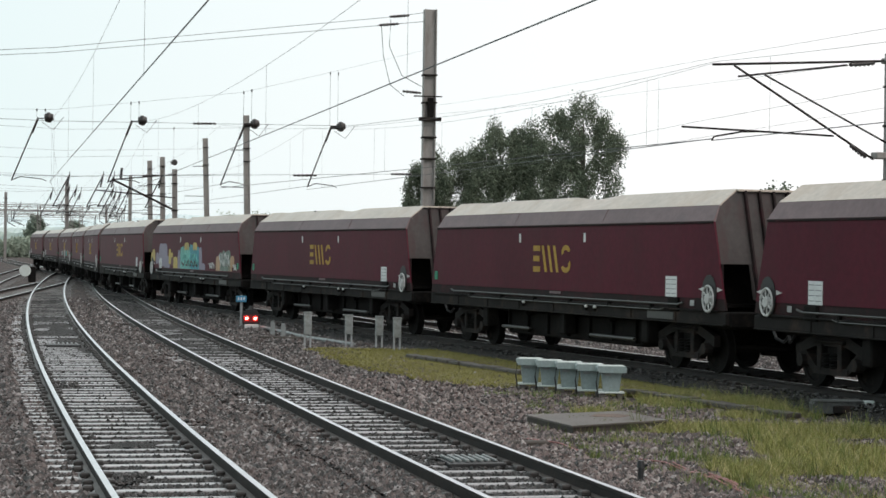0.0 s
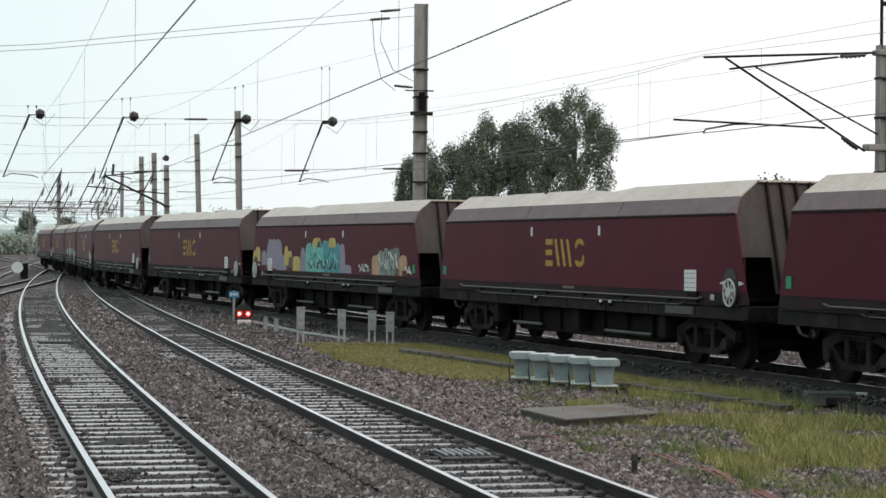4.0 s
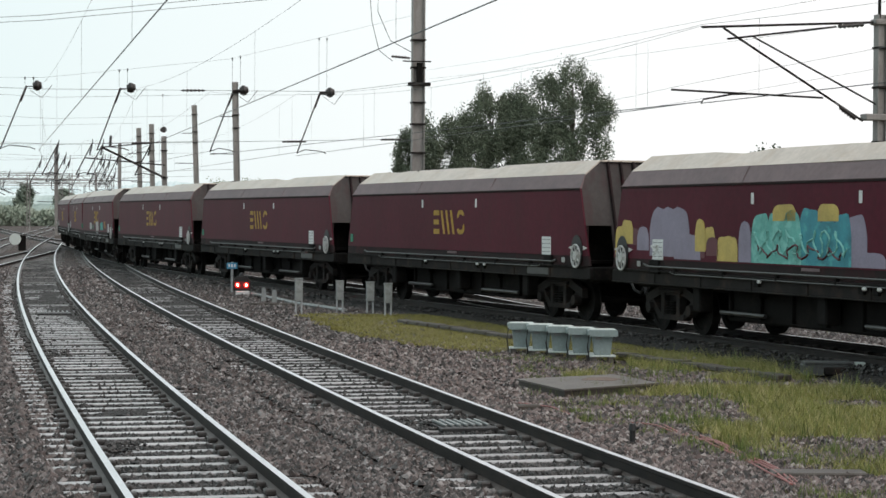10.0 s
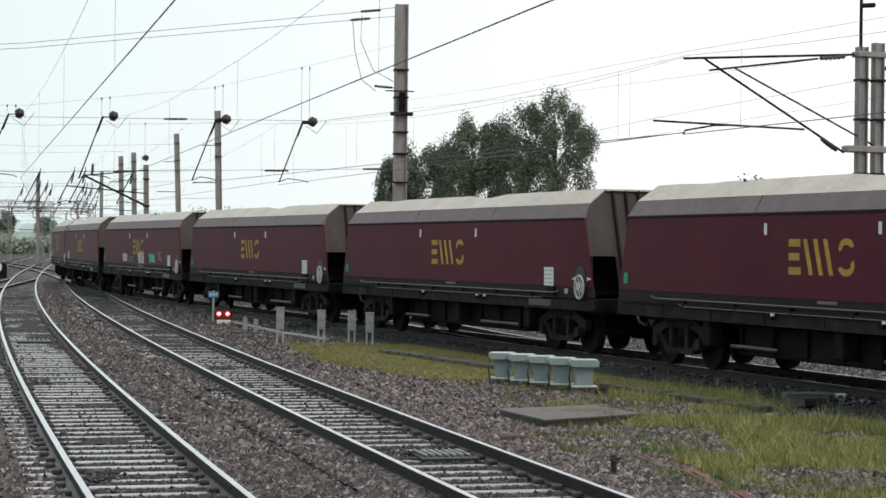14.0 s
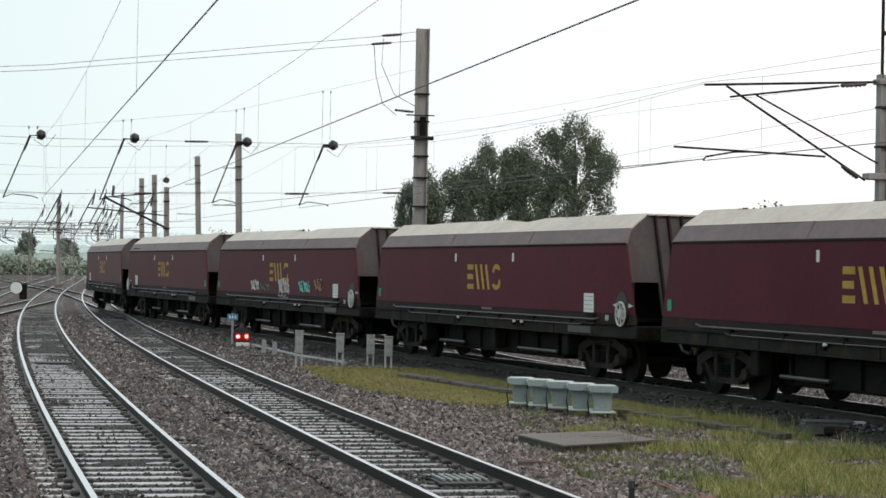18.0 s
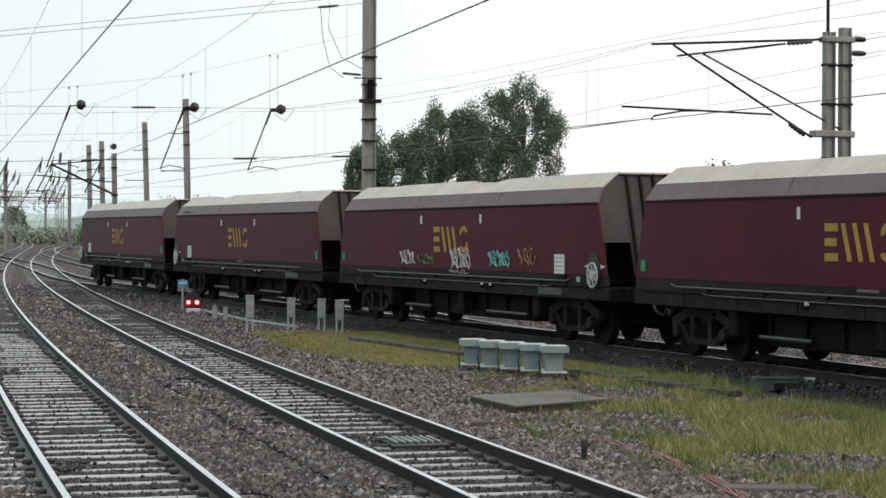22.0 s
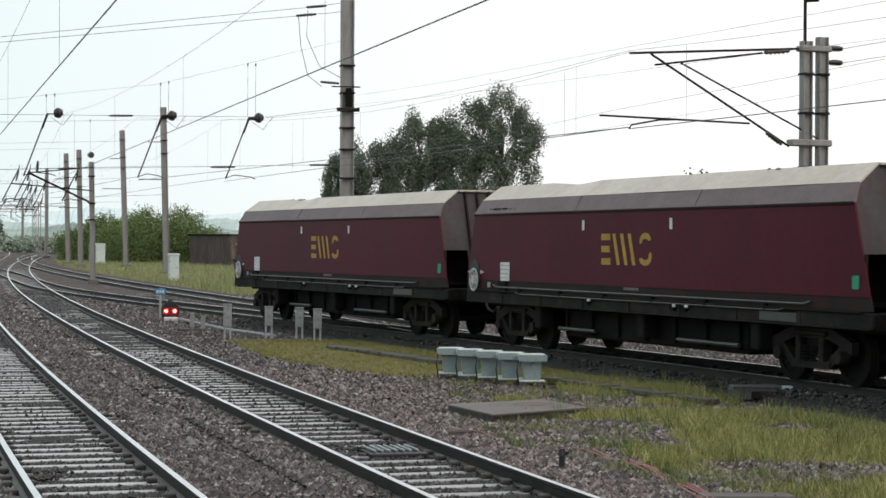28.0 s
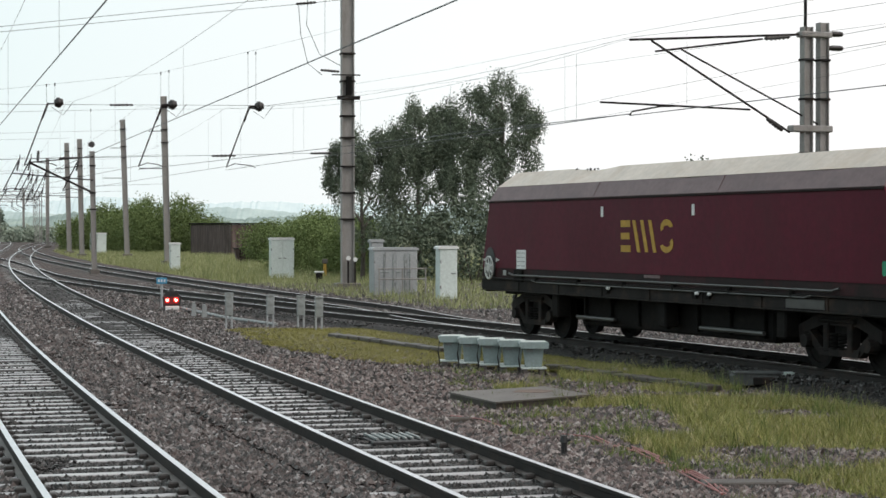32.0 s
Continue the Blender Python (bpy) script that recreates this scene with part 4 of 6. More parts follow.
def wire_span(a, b, contact_z, high, low):
    """One span between two supports: a taut contact wire, a sagging carrier over it, and droppers."""
    n = 14
    a, b = Vector((*a, 0)), Vector((*b, 0))
    contact, carrier = [], []
    for i in range(n + 1):
        u = i / n
        q = a.lerp(b, u)
        contact.append((q.x, q.y, contact_z))
        ends = high if isinstance(high, tuple) else (high, high)
        level = ends[0] + (ends[1] - ends[0]) * u
        carrier.append((q.x, q.y, level - (sum(ends) / 2 - low) * (1 - (2 * u - 1) ** 2)))
    wire_thing("contact_wire", contact, 0.0095, "taut dark contact wire over a track")
    wire_thing("carrier_wire", carrier, 0.0042, "sagging carrier wire over a contact wire")
    for i in range(1, n, 3):
        bm = bmesh.new()
        tube(bm, [carrier[i], contact[i]], 0.0028, 4)
        tagged(part("dropper_wire", bm, M_WIRE), "thin upright dropper between two wires", "wire", "dropper wires")


def running_wires():
    supports = (80.0, 134.0, 167.0, 184.0, 237.0, 297.0)
    wire_span((-0.06, 8), (-18.95, 78.5), 4.88, 7.4, 6.62)
    wire_span((3.65, 8), (-15.0, 78.5), 4.88, (7.1, 7.35), 6.4)
    wire_span((3.82, 40.5), (-12.3, 79.9), 4.75, (6.32, 7.3), 6.2)
    wire_span((16.2, 8), (3.82, 40.5), 4.72, (6.5, 6.32), 6.0)
    wire_span((3.84, 40.55), (-8.9, 81.0), 4.76, (6.30, 7.3), 6.3)
    for line, x0, y0 in ((near_line, -18.95, 78.5), (middle_line, -15.0, 78.5), (train_line, -12.3, 79.9), (far_line, -8.9, 81.0)):
        last = (x0, y0)
        for k, y in enumerate(supports[1:]):
            here = (line(y) + 0.2 * (-1) ** k, y)
            wire_span(last, here, 4.9, 7.3, 6.3)
            last = here


def tall_mast():
    m = h_mast("tall_mast", -3.99, 82.6, 12.65, 0.53, 0.42, "tall grey steel mast with brackets and cross wires", 12.0)
    for z in (9.9, 8.75, 7.3, 6.4, 4.1, 3.0, 5.2):
        band(m, z, 0.53, 0.42)
    b = bmesh.new()
    box(b, (0, -0.3, 8.05), (0.95, 0.14, 0.16), 0.02)
    part("cross_bracket", b, M_SOLE, m, "dark steel cross bracket")
    b = bmesh.new()
    box(b, (-0.1, -0.3, 9.0), (1.2, 0.06, 0.05), 0.01)
    part("cross_bracket", b, M_SOLE, m, "dark steel cross bracket")
    b = bmesh.new()
    box(b, (0.02, -0.27, 8.55), (0.24, 0.16, 0.8), 0.02)
    part("dark_box", b, M_SOOT, m)
    for u, z in ((-0.02, 1.38), (0.27, 1.32)):
        b = bmesh.new()
        rod(b, (u, -0.34, z), (u, -0.37, z), 0.095, 12)
        part("white_disc", b, M_WHITE, m, "round white plate")
        b = bmesh.new()
        box(b, (u, -0.30, z / 2), (0.07, 0.05, z), 0.005)
        part("cable_cover", b, M_SOLE, m)


def head_span():
    """The wires that cross all tracks at the tall mast, with the insulated arms that hang from them."""
    for name, z0, z1, end in (("span_wire", 10.18, 12.02, 1.66), ("span_wire", 9.98, 11.65, 2.1)):
        wire_thing(name, [on_span(26, z0 - 0.9), on_span(15.4, z0), on_span(end, z1), on_span(0.2, z1 + 0.25)], 0.011, "grey span wire crossing over the tracks", group="span wires")
        b = bmesh.new()
        insulator(b, on_span(end + 0.1, z1), on_span(end - 0.75, z1 + 0.1), 0.075)
        tagged(part("span_insulator", b, M_INSULATOR, smooth=True), "dark ribbed insulator in a span wire", "insulator", "insulators")
    wire_thing("span_wire", [on_span(27, 7.4), on_span(15.4, 7.26), on_span(3.4, 7.43), on_span(0.2, 7.9)], 0.009, "grey span wire crossing over the tracks", group="span wires")
    wire_thing("span_wire", [on_span(26, 5.0), on_span(14.6, 5.09), on_span(0.3, 5.52)], 0.009, "grey span wire crossing over the tracks", group="span wires")
    wire_thing("span_wire", [on_span(22, 7.6), on_span(15.4, 7.71), on_span(7.95, 8.65), on_span(4.3, 9.6), on_span(0.2, 10.7)], 0.0045, "thin grey span wire crossing over the tracks", group="span wires")
    for a, c, z in ((9.9, 8.95, 7.33), (5.75, 4.75, 5.33), (11.9, 11.2, 5.17), (1.6, 0.7, 5.48)):
        b = bmesh.new()
        insulator(b, on_span(a, z), on_span(c, z + 0.02), 0.06)
        tagged(part("span_insulator", b, M_INSULATOR, smooth=True), "dark ribbed insulator in a span wire", "insulator", "insulators")
    # one hanging arm over each track
    for kt, kb, kr in ((16.05, 17.05, 15.7), (12.35, 13.28, 12.0), (7.78, 8.74, 7.73), (4.18, 5.14, 3.91)):
        h = thing("hanging_arm", pose(*on_span(kt, 7.35)), "insulated registration arm hanging from the span wires", "overhead fitting", "hanging arms")
        o = Vector(on_span(kt, 7.35))

        def rel(k, z):
            return Vector(on_span(k, z)) - o
        b = bmesh.new()
        rod(b, rel(kt, 7.38), rel(kb, 4.86), 0.028, 7)
        rod(b, rel(kt, 7.34), rel(kt + 0.22, 6.75), 0.045, 7)
        rod(b, rel(kt, 7.34), rel(kt - 0.3, 7.36), 0.07 if kt < 10 else 0.02, 8)
        part("arm", b, M_SOLE, h)
        b = bmesh.new()
        for i in range(3):
            p = rel(kt - 0.26 - 0.1 * i, 7.36 + 0.02 * i)
            rod(b, p, p + Vector((0.13, 0.04, 0.02)), (0.14, 0.21, 0.17)[i], 14, (0.19, 0.2, 0.12)[i])
        part("porcelain", b, M_INSULATOR, h, "dark porcelain insulator discs", True)
        b = bmesh.new()
        tube(b, [rel(kb, 4.88), rel(kb - 0.35, 5.02), rel(kr + 0.2, 4.95), rel(kr, 4.87)], 0.02, 6)
        part("steady_arm", b, M_SOLE, h)
        b = bmesh.new()
        tube(b, [rel(kt - 0.15, 7.2), rel(kt - 0.6, 6.9), rel(kt - 1.0, 7.42)], 0.012, 5)
        part("jumper", b, M_WIRE, h)
        for u in (0.05, -0.28):
            top = float(np.interp(kt + u, (4.3, 7.95, 15.4, 22), (9.6, 8.65, 7.71, 7.6)))
            b = bmesh.new()
            rod(b, rel(kt + u, 7.4), rel(kt + u, top), 0.007, 5)
            rod(b, rel(kt + u, top - 0.08), rel(kt + u, top + 0.03), 0.03, 6)
            part("suspension_rod", b, M_WIRE, h)
    for pts in ([on_span(2.1, 11.65), on_span(2.0, 10.4), on_span(1.7, 9.2), on_span(1.1, 8.75)], [on_span(1.7, 11.9), on_span(1.75, 10.8), on_span(1.2, 9.6), on_span(0.3, 9.15)]):
        wire_thing("jumper_cable", pts, 0.015, "loose looping cable beside the tall mast", group="jumper cables")
    b = bmesh.new()
    insulator(b, on_span(1.15, 8.95), on_span(0.35, 8.9), 0.07)
    tagged(part("span_insulator", b, M_INSULATOR, smooth=True), "dark ribbed insulator beside the tall mast", "insulator", "insulators")


POST_AT, POST_DIR = Vector((7.75, 42.0, 0)), Vector((-0.9349, -0.3549, 0))


def cantilever():
    c = thing("cantilever_mast", pose(7.75, 42.0, -0.25), "twin grey steel posts with a dark cantilever over the train", "mast", "overhead line masts")
    o = Vector((7.75, 42.0, -0.25))

    def rel(k, z):
        return Vector((POST_AT.x + POST_DIR.x * k, POST_AT.y + POST_DIR.y * k, z)) - o
    turn = Matrix.Rotation(math.atan2(POST_DIR.y, POST_DIR.x), 3, "Z")
    for k, top in ((0.04, 6.58), (-0.35, 6.68)):
        b = bmesh.new()
        for s in (-1, 1):
            box(b, rel(k, 0) + turn @ Vector((s * 0.098, 0, top / 2 + 0.1)), (0.022, 0.2, top), 0.004, turn)
        box(b, rel(k, 0) + Vector((0, 0, top / 2 + 0.1)), (0.18, 0.06, top), 0, turn)
        part("post", b, M_MAST, c, "galvanised steel post")
        for z in (5.98, 4.0, 5.15, 3.6):
            b = bmesh.new()
            box(b, rel(k, z), (0.26, 0.25, 0.05), 0.008, turn)
            part("clamp", b, M_SOLE, c)
    b = bmesh.new()
    box(b, rel(-0.05, 4.52), (0.98, 0.26, 0.14), 0.02, turn)
    part("lower_bracket", b, M_MAST, c)
    b = bmesh.new()
    box(b, rel(-0.15, 6.52), (0.75, 0.26, 0.12), 0.02, turn)
    part("upper_bracket", b, M_MAST, c)
    b = bmesh.new()
    rod(b, rel(0.07, 6.6), rel(0.07, 8.6), 0.035, 8)
    rod(b, rel(0.07, 7.55), rel(-0.25, 7.58), 0.05, 8)
    part("top_pole", b, M_SOLE, c)
    for name, a, z0, e, z1, r in (("top_tube", 4.2, 6.27, 0.1, 6.52, 0.025), ("second_tube", 3.62, 6.05, 1.1, 6.39, 0.021), ("strut", 3.71, 6.27, 0.45, 4.44, 0.025), ("tie_tube", 3.02, 6.11, -0.25, 4.62, 0.02), ("registration_tube", 4.87, 4.98, 1.4, 4.9, 0.021)):
        b = bmesh.new()
        rod(b, rel(a, z0), rel(e, z1), r, 8)
        part(name, b, M_SOLE, c, "dark steel tube")
    for (a, z0), (e, z1) in (((1.05, 6.40), (0.45, 6.46)), ((1.0, 4.72), (0.62, 4.48))):
        b = bmesh.new()
        insulator(b, rel(a, z0), rel(e, z1), 0.062)
        part("insulator", b, M_INSULATOR, c, "dark ribbed insulator", True)
    b = bmesh.new()
    tube(b, [rel(4.2, 4.72), rel(4.15, 4.80), rel(3.5, 4.92), rel(2.95, 4.94)], 0.018, 6)
    part("steady_arm", b, M_SOLE, c)
    for z in (6.55, 6.25):
        b = bmesh.new()
        insulator(b, rel(-0.5, z), rel(-0.85, z), 0.07)
        part("insulator", b, M_INSULATOR, c, "dark ribbed insulator", True)
    p = Vector((POST_AT.x - POST_DIR.x * 0.85, POST_AT.y - POST_DIR.y * 0.85, 0))
    for z, zz in ((6.55, 6.9), (6.25, 6.5)):
        wire_thing("feeder_wire", [(p.x, p.y, z), (p.x + 13.5, p.y - 34, zz)], 0.006, "thin feeder wire running on behind the posts")
    for zf, k, z, zn in ((8.39, 4.1, 6.42, 7.5), (8.02, 1.6, 6.3, 7.2), (5.6, 4.6, 5.08, 5.6), (5.4, -0.2, 5.6, 6.6)):
        q = rel(k, z) + o
        on = q + (q - Vector((-3.7, 82.5, zf))) * 0.6 if zf > 6 else Vector((q.x + 10.2, q.y - 30, zn))
        wire_thing("feeder_wire", [(-3.7, 82.5, zf), (q.x * 0.5 - 1.85, (q.y + 82.5) / 2, (z + zf) / 2 - 0.08), tuple(q), tuple(on)], 0.0035, "thin feeder wire between two masts")


def further_masts():
    for x, y, h, w, lab, lean in ((-19.05, 136.85, 11.7, 0.40, "grey steel overhead line mast beside the tracks", -1.4), (-27.12, 169.8, 11.85, 0.42, "grey steel overhead line mast beside the tracks", -1.9), (-19.25, 109.15, 6.85, 0.27, "short grey steel post between two tracks", -1.0),
                                  (-31.0, 169.8, 10.2, 0.40, "grey steel overhead line mast beside the tracks", -1.2), (-35.35, 187.1, 10.6, 0.42, "grey steel overhead line mast beside the tracks", -1.4), (-43.1, 185.7, 8.5, 0.36, "grey steel overhead line mast beside the tracks", -0.6)):
        m = h_mast("line_mast", x, y, h, w, w * 0.85, lab, 18.0, lean)
        for z in (h - 0.8, h - 2.3, h - 3.2):
            band(m, z, w, w * 0.85)
        if h < 8:
            short = m
        if h > 8:
            b = bmesh.new()
            rod(b, (-w / 2, 0, h - 2.4), (-w / 2 - 0.9, 0, h - 2.4), 0.03, 6)
            part("side_arm", b, M_SOLE, m)
            b = bmesh.new()
            rod(b, (-w / 2, 0, h - 5.0), (-w / 2 - 1.6, 0, h - 4.95), 0.03, 6)
            part("side_arm", b, M_SOLE, m)
    d = thing("span_insulator", pose(-24.13, 135.57, 8.06), "round dark insulator hanging from a span wire", "insulator", "insulators")
    b = bmesh.new()
    rod(b, (0.1, -0.2, 0), (-0.1, 0.2, 0), 0.21, 16, 0.15)
    part("disc", b, M_INSULATOR, d)
    b = bmesh.new()
    rod(b, (0, 0, 0.1), (0, -0.075, 2.42), 0.008, 5)
    box(b, (0, -0.075, 2.35), (0.06, 0.05, 0.2), 0.005)
    part("suspension_rod", b, M_WIRE, d)
    back = short.matrix_world.inverted()
    foot = Vector((-19.3, 109.1, 0))
    for name, q0, q1, r in (("strut", (0, 0, 4.3), (-3.3, -0.9, 5.93), 0.06), ("top_tube", (0.05, 0, 6.3), (-3.3, -0.9, 5.95), 0.035), ("registration_tube", (0, 0, 5.0), (-4.2, -1.1, 5.35), 0.035)):
        b = bmesh.new()
        rod(b, back @ (foot + Vector(q0)), back @ (foot + Vector(q1)), r, 7)
        part(name, b, M_SOLE, short, "dark steel tube")
    for q0, q1 in (((-0.35, -0.1, 4.47), (-0.95, -0.26, 4.77)), ((-2.9, -0.8, 5.95), (-2.85, -0.8, 6.6))):
        b = bmesh.new()
        insulator(b, back @ (foot + Vector(q0)), back @ (foot + Vector(q1)), 0.1)
        part("insulator", b, M_INSULATOR, short, "dark ribbed insulator", True)
    # span wires and hanging arms at the further masts
    for (x, y), z, n in (((-19.05, 136.85), 7.1, 4), ((-27.12, 169.8), 7.2, 4), ((-35.35, 187.1), 7.3, 4), ((-48.0, 240.0), 7.2, 5), ((-60.0, 300.0), 7.2, 0)):
        for dz, r in ((3.2, 0.01), (0.0, 0.01), (-2.0, 0.01)):
            wire_thing("span_wire", [(x, y, z + dz + 0.3), (x - 12, y - 3.2, z + dz - 0.15), (x - 26, y - 7.2, z + dz + 0.3)], r, "grey span wire crossing over the tracks", group="span wires")
        for line in (near_line, middle_line, train_line, far_line)[:n]:
            yy = y - 0.267 * (x - line(y - 3.0))
            yy = y - 0.2667 * (x - line(yy))
            yy = y - 0.2667 * (x - line(yy))
            xx = line(yy)
            if xx > x - 0.75:
                continue
            k = x - xx - 0.7
            sag = 0.3 - 0.45 * k / 12 if k < 12 else -0.15 + 0.45 * (k - 12) / 14
            h = thing("hanging_arm", pose(xx, yy, z), "insulated registration arm hanging from the span wires", "overhead fitting", "hanging arms")
            b = bmesh.new()
            rod(b, (0.7, 0.19, sag + 0.3), (0.7, 0.19, -0.05), 0.03, 6)
            rod(b, (0.7, 0.19, 0), (-0.4, 0, 4.9 - z), 0.04, 6)
            tube(b, [(-0.4, 0, 4.9 - z), (0.2, 0, 5.05 - z), (0.9, 0.1, 4.9 - z)], 0.03, 5)
            part("arm", b, M_SOLE, h)
            b = bmesh.new()
            insulator(b, (0.66, 0.18, -0.15), (0.50, 0.15, -0.85), 0.09)
            part("porcelain", b, M_INSULATOR, h, "dark porcelain insulator discs", True)
    for x, y in ((-28.7, 74.5), (-45.0, 129.6), (-53.1, 162.6), (-61.3, 179.9), (-74.0, 232.8), (-86.0, 292.8), (-48.0, 240.0), (-60.0, 300.0)):
        h_mast("line_mast", x, y, 11.0, 0.4, 0.34, "grey steel overhead line mast beside the tracks", 16.0)
    g = thing("line_gantry", pose(9, 8, -0.3), "grey steel gantry over the near end of the tracks", "gantry", "line gantries")
    for u in (-15, 15):
        b = bmesh.new()
        box(b, (u, 0, 4), (0.4, 0.4, 8), 0.02)
        part("leg", b, M_MAST, g)
    b = bmesh.new()
    box(b, (0, 0, 7.75), (30, 0.4, 0.35), 0.02)
    part("beam", b, M_MAST, g)
    for x in (near_line(8) + 0.15, middle_line(8) + 0.45):
        b = bmesh.new()
        rod(b, (x - 9, 0, 7.6), (x - 9, 0, 5.15), 0.05, 6)
        part("drop_arm", b, M_MAST, g)
    # light gantries far along the line
    for x, y, w, h in ((-62, 262, 17, 7.4), (-74, 310, 20, 7.6), (-84, 352, 22, 7.8), (-57, 226, 12, 7.0)):
        g = thing("line_gantry", pose(x, y, -0.3, 0, 0, 14), "pale steel gantry spanning the tracks far along the line", "gantry", "line gantries")
        for u in (-w / 2, w / 2, w * 0.1):
            b = bmesh.new()
            for s in (-0.16, 0.16):
                rod(b, (u + s, 0, 0), (u + s, 0, h), 0.06, 6)
            for k in range(7):
                rod(b, (u - 0.16, 0, k * h / 7), (u + 0.16, 0, (k + 1) * h / 7), 0.03, 5)
            part("leg", b, M_MAST, g)
        b = bmesh.new()
        for dz in (0, -0.6):
            rod(b, (-w / 2, 0, h + dz), (w / 2, 0, h + dz), 0.05, 6)
        for k in range(16):
            rod(b, (-w / 2 + k * w / 16, 0, h - 0.6 * (k % 2)), (-w / 2 + (k + 1) * w / 16, 0, h - 0.6 * ((k + 1) % 2)), 0.03, 5)
        part("beam", b, M_MAST, g)
        for k in range(4):
            b = bmesh.new()
            u = -w / 2 + (k + 0.6) * w / 4.4
            rod(b, (u, 0, h - 0.6), (u, 0, h - 1.8), 0.05, 6)
            rod(b, (u, 0, h - 1.8), (u + 1.2, 0, h - 2.4), 0.04, 6)
            part("drop_arm", b, M_SOLE, g)
    for x, y in ((-58, 215), (-66, 250), (-70, 330)):
        m = h_mast("line_mast", x, y, 9.0, 0.36, 0.3, "grey steel overhead line mast beside the tracks", 15.0, 0)
        band(m, 8.2, 0.36, 0.3)


# ---- lineside equipment ----
M_REDLAMP = glow("red_lamp", (1.0, 0.03, 0.02), 5.0)
M_LAMPCORE = glow("lamp_core", (1.0, 0.55, 0.45), 9.0)
M_SIGNAL_RED = material("signal_face", (0.20, 0.012, 0.015), 0.5, spread=0.2)
M_GREYBOX = material("weathered_grey_box", (0.29, 0.31, 0.31), 0.55, spread=0.15, scale=2.5, fine=18, bump=0.05, stain=(0.13, 0.13, 0.125))
M_TROUGH = material("dark_wet_concrete", (0.075, 0.065, 0.056), 0.55, spread=0.3, scale=2, fine=20, bump=0.2, stain=(0.05, 0.04, 0.034))
M_DARKCASE = material("oily_grey_casing", (0.085, 0.092, 0.092), 0.5, spread=0.25, scale=2.5, fine=18, bump=0.08, stain=(0.04, 0.038, 0.037))
M_BLUE = material("blue_sign_enamel", (0.05, 0.25, 0.42), 0.4, spread=0.1, bump=0.02)
M_YELPOST = material("yellow_post_paint", (0.5, 0.30, 0.05), 0.6, spread=0.2)
M_SHED = material("rusty_brown_boards", (0.085, 0.055, 0.05), 0.75, spread=0.35, scale=1.0, fine=8, bump=0.2, stretch=(1, 1, 0.2), stain=(0.16, 0.12, 0.11))
M_REDCABLE = material("orange_red_cable", (0.33, 0.12, 0.11), 0.5, spread=0.15, bump=0)
M_RUSTY = material("rust_stain", (0.15, 0.10, 0.075), 0.7, spread=0.3, scale=3)
M_TIMBER = material("old_dark_timber", (0.06, 0.05, 0.042), 0.7, spread=0.35, scale=2, fine=20, bump=0.3)


def ground_signal():
    s = thing("ground_signal", pose(-8.56, 62.36, -0.2, 0, 0, 8), "low ground signal showing two red lamps on a white base", "signal")
    b = bmesh.new()
    box(b, (0.02, 0, 0.07), (0.44, 0.36, 0.14), 0.02)
    part("base", b, M_WHITE, s, "white painted base")
    b = bmesh.new()
    prism(b, [(-0.27, 0.14), (0.27, 0.14), (0.29, 0.42), (0.16, 0.60), (-0.16, 0.60), (-0.29, 0.42)], -0.08, 0.12)
    part("housing", b, M_BLACK, s, "black housing")
    b = bmesh.new()
    prism(b, [(-0.23, 0.20), (0.23, 0.20), (0.24, 0.44), (-0.24, 0.44)], -0.095, -0.08)
    part("face_plate", b, M_SIGNAL_RED, s, "dark red face plate")
    for u in (-0.135, 0.135):
        b = bmesh.new()
        rod(b, (u, -0.095, 0.33), (u, -0.13, 0.33), 0.07, 16)
        part("lamp", b, M_REDLAMP, s, "glowing red lamp")
        b = bmesh.new()
        rod(b, (u, -0.131, 0.33), (u, -0.135, 0.33), 0.038, 14)
        part("lamp_centre", b, M_LAMPCORE, s)
        b = bmesh.new()
        tube(b, [(u + 0.10 * math.cos(a), -0.17, 0.33 + 0.10 * math.sin(a)) for a in np.linspace(0.2, math.pi - 0.2, 9)], 0.012, 5)
        part("hood", b, M_BLACK, s)
    b = bmesh.new()
    rod(b, (0.0, 0.02, 0.58), (0.0, 0.02, 0.72), 0.10, 12, 0.06)
    part("cap", b, M_BLACK, s)
    d = thing("disc_signal", pose(-32.5, 129.0, -0.2, 0, 0, 15), "dark low signal box with a pale round disc between the tracks", "signal")
    b = bmesh.new()
    box(b, (0.25, 0, 0.5), (0.5, 0.45, 1.0), 0.04)
    part("housing", b, M_SOOT, d)
    b = bmesh.new()
    rod(b, (-0.2, -0.26, 0.75), (-0.2, -0.30, 0.75), 0.38, 18)
    part("disc", b, M_CABINET, d, "pale round disc")
    p = thing("sign_post", pose(-9.06, 63.66, -0.2, 0, 0, 6), "small blue sign on a thin grey post beside the signal", "sign")
    b = bmesh.new()
    rod(b, (0, 0, 0), (0, 0, 1.02), 0.04, 8)
    part("post", b, M_GREYCAB, p)
    b = bmesh.new()
    box(b, (0, -0.05, 0.90), (0.34, 0.02, 0.20), 0.01)
    plate = part("plate", b, M_BLUE, p, "blue enamel plate")
    b = bmesh.new()
    for k in range(3):
        box(b, (-0.09 + 0.09 * k, -0.063, 0.905), (0.05, 0.004, 0.09))
    part("bars", b, M_WHITE, plate)


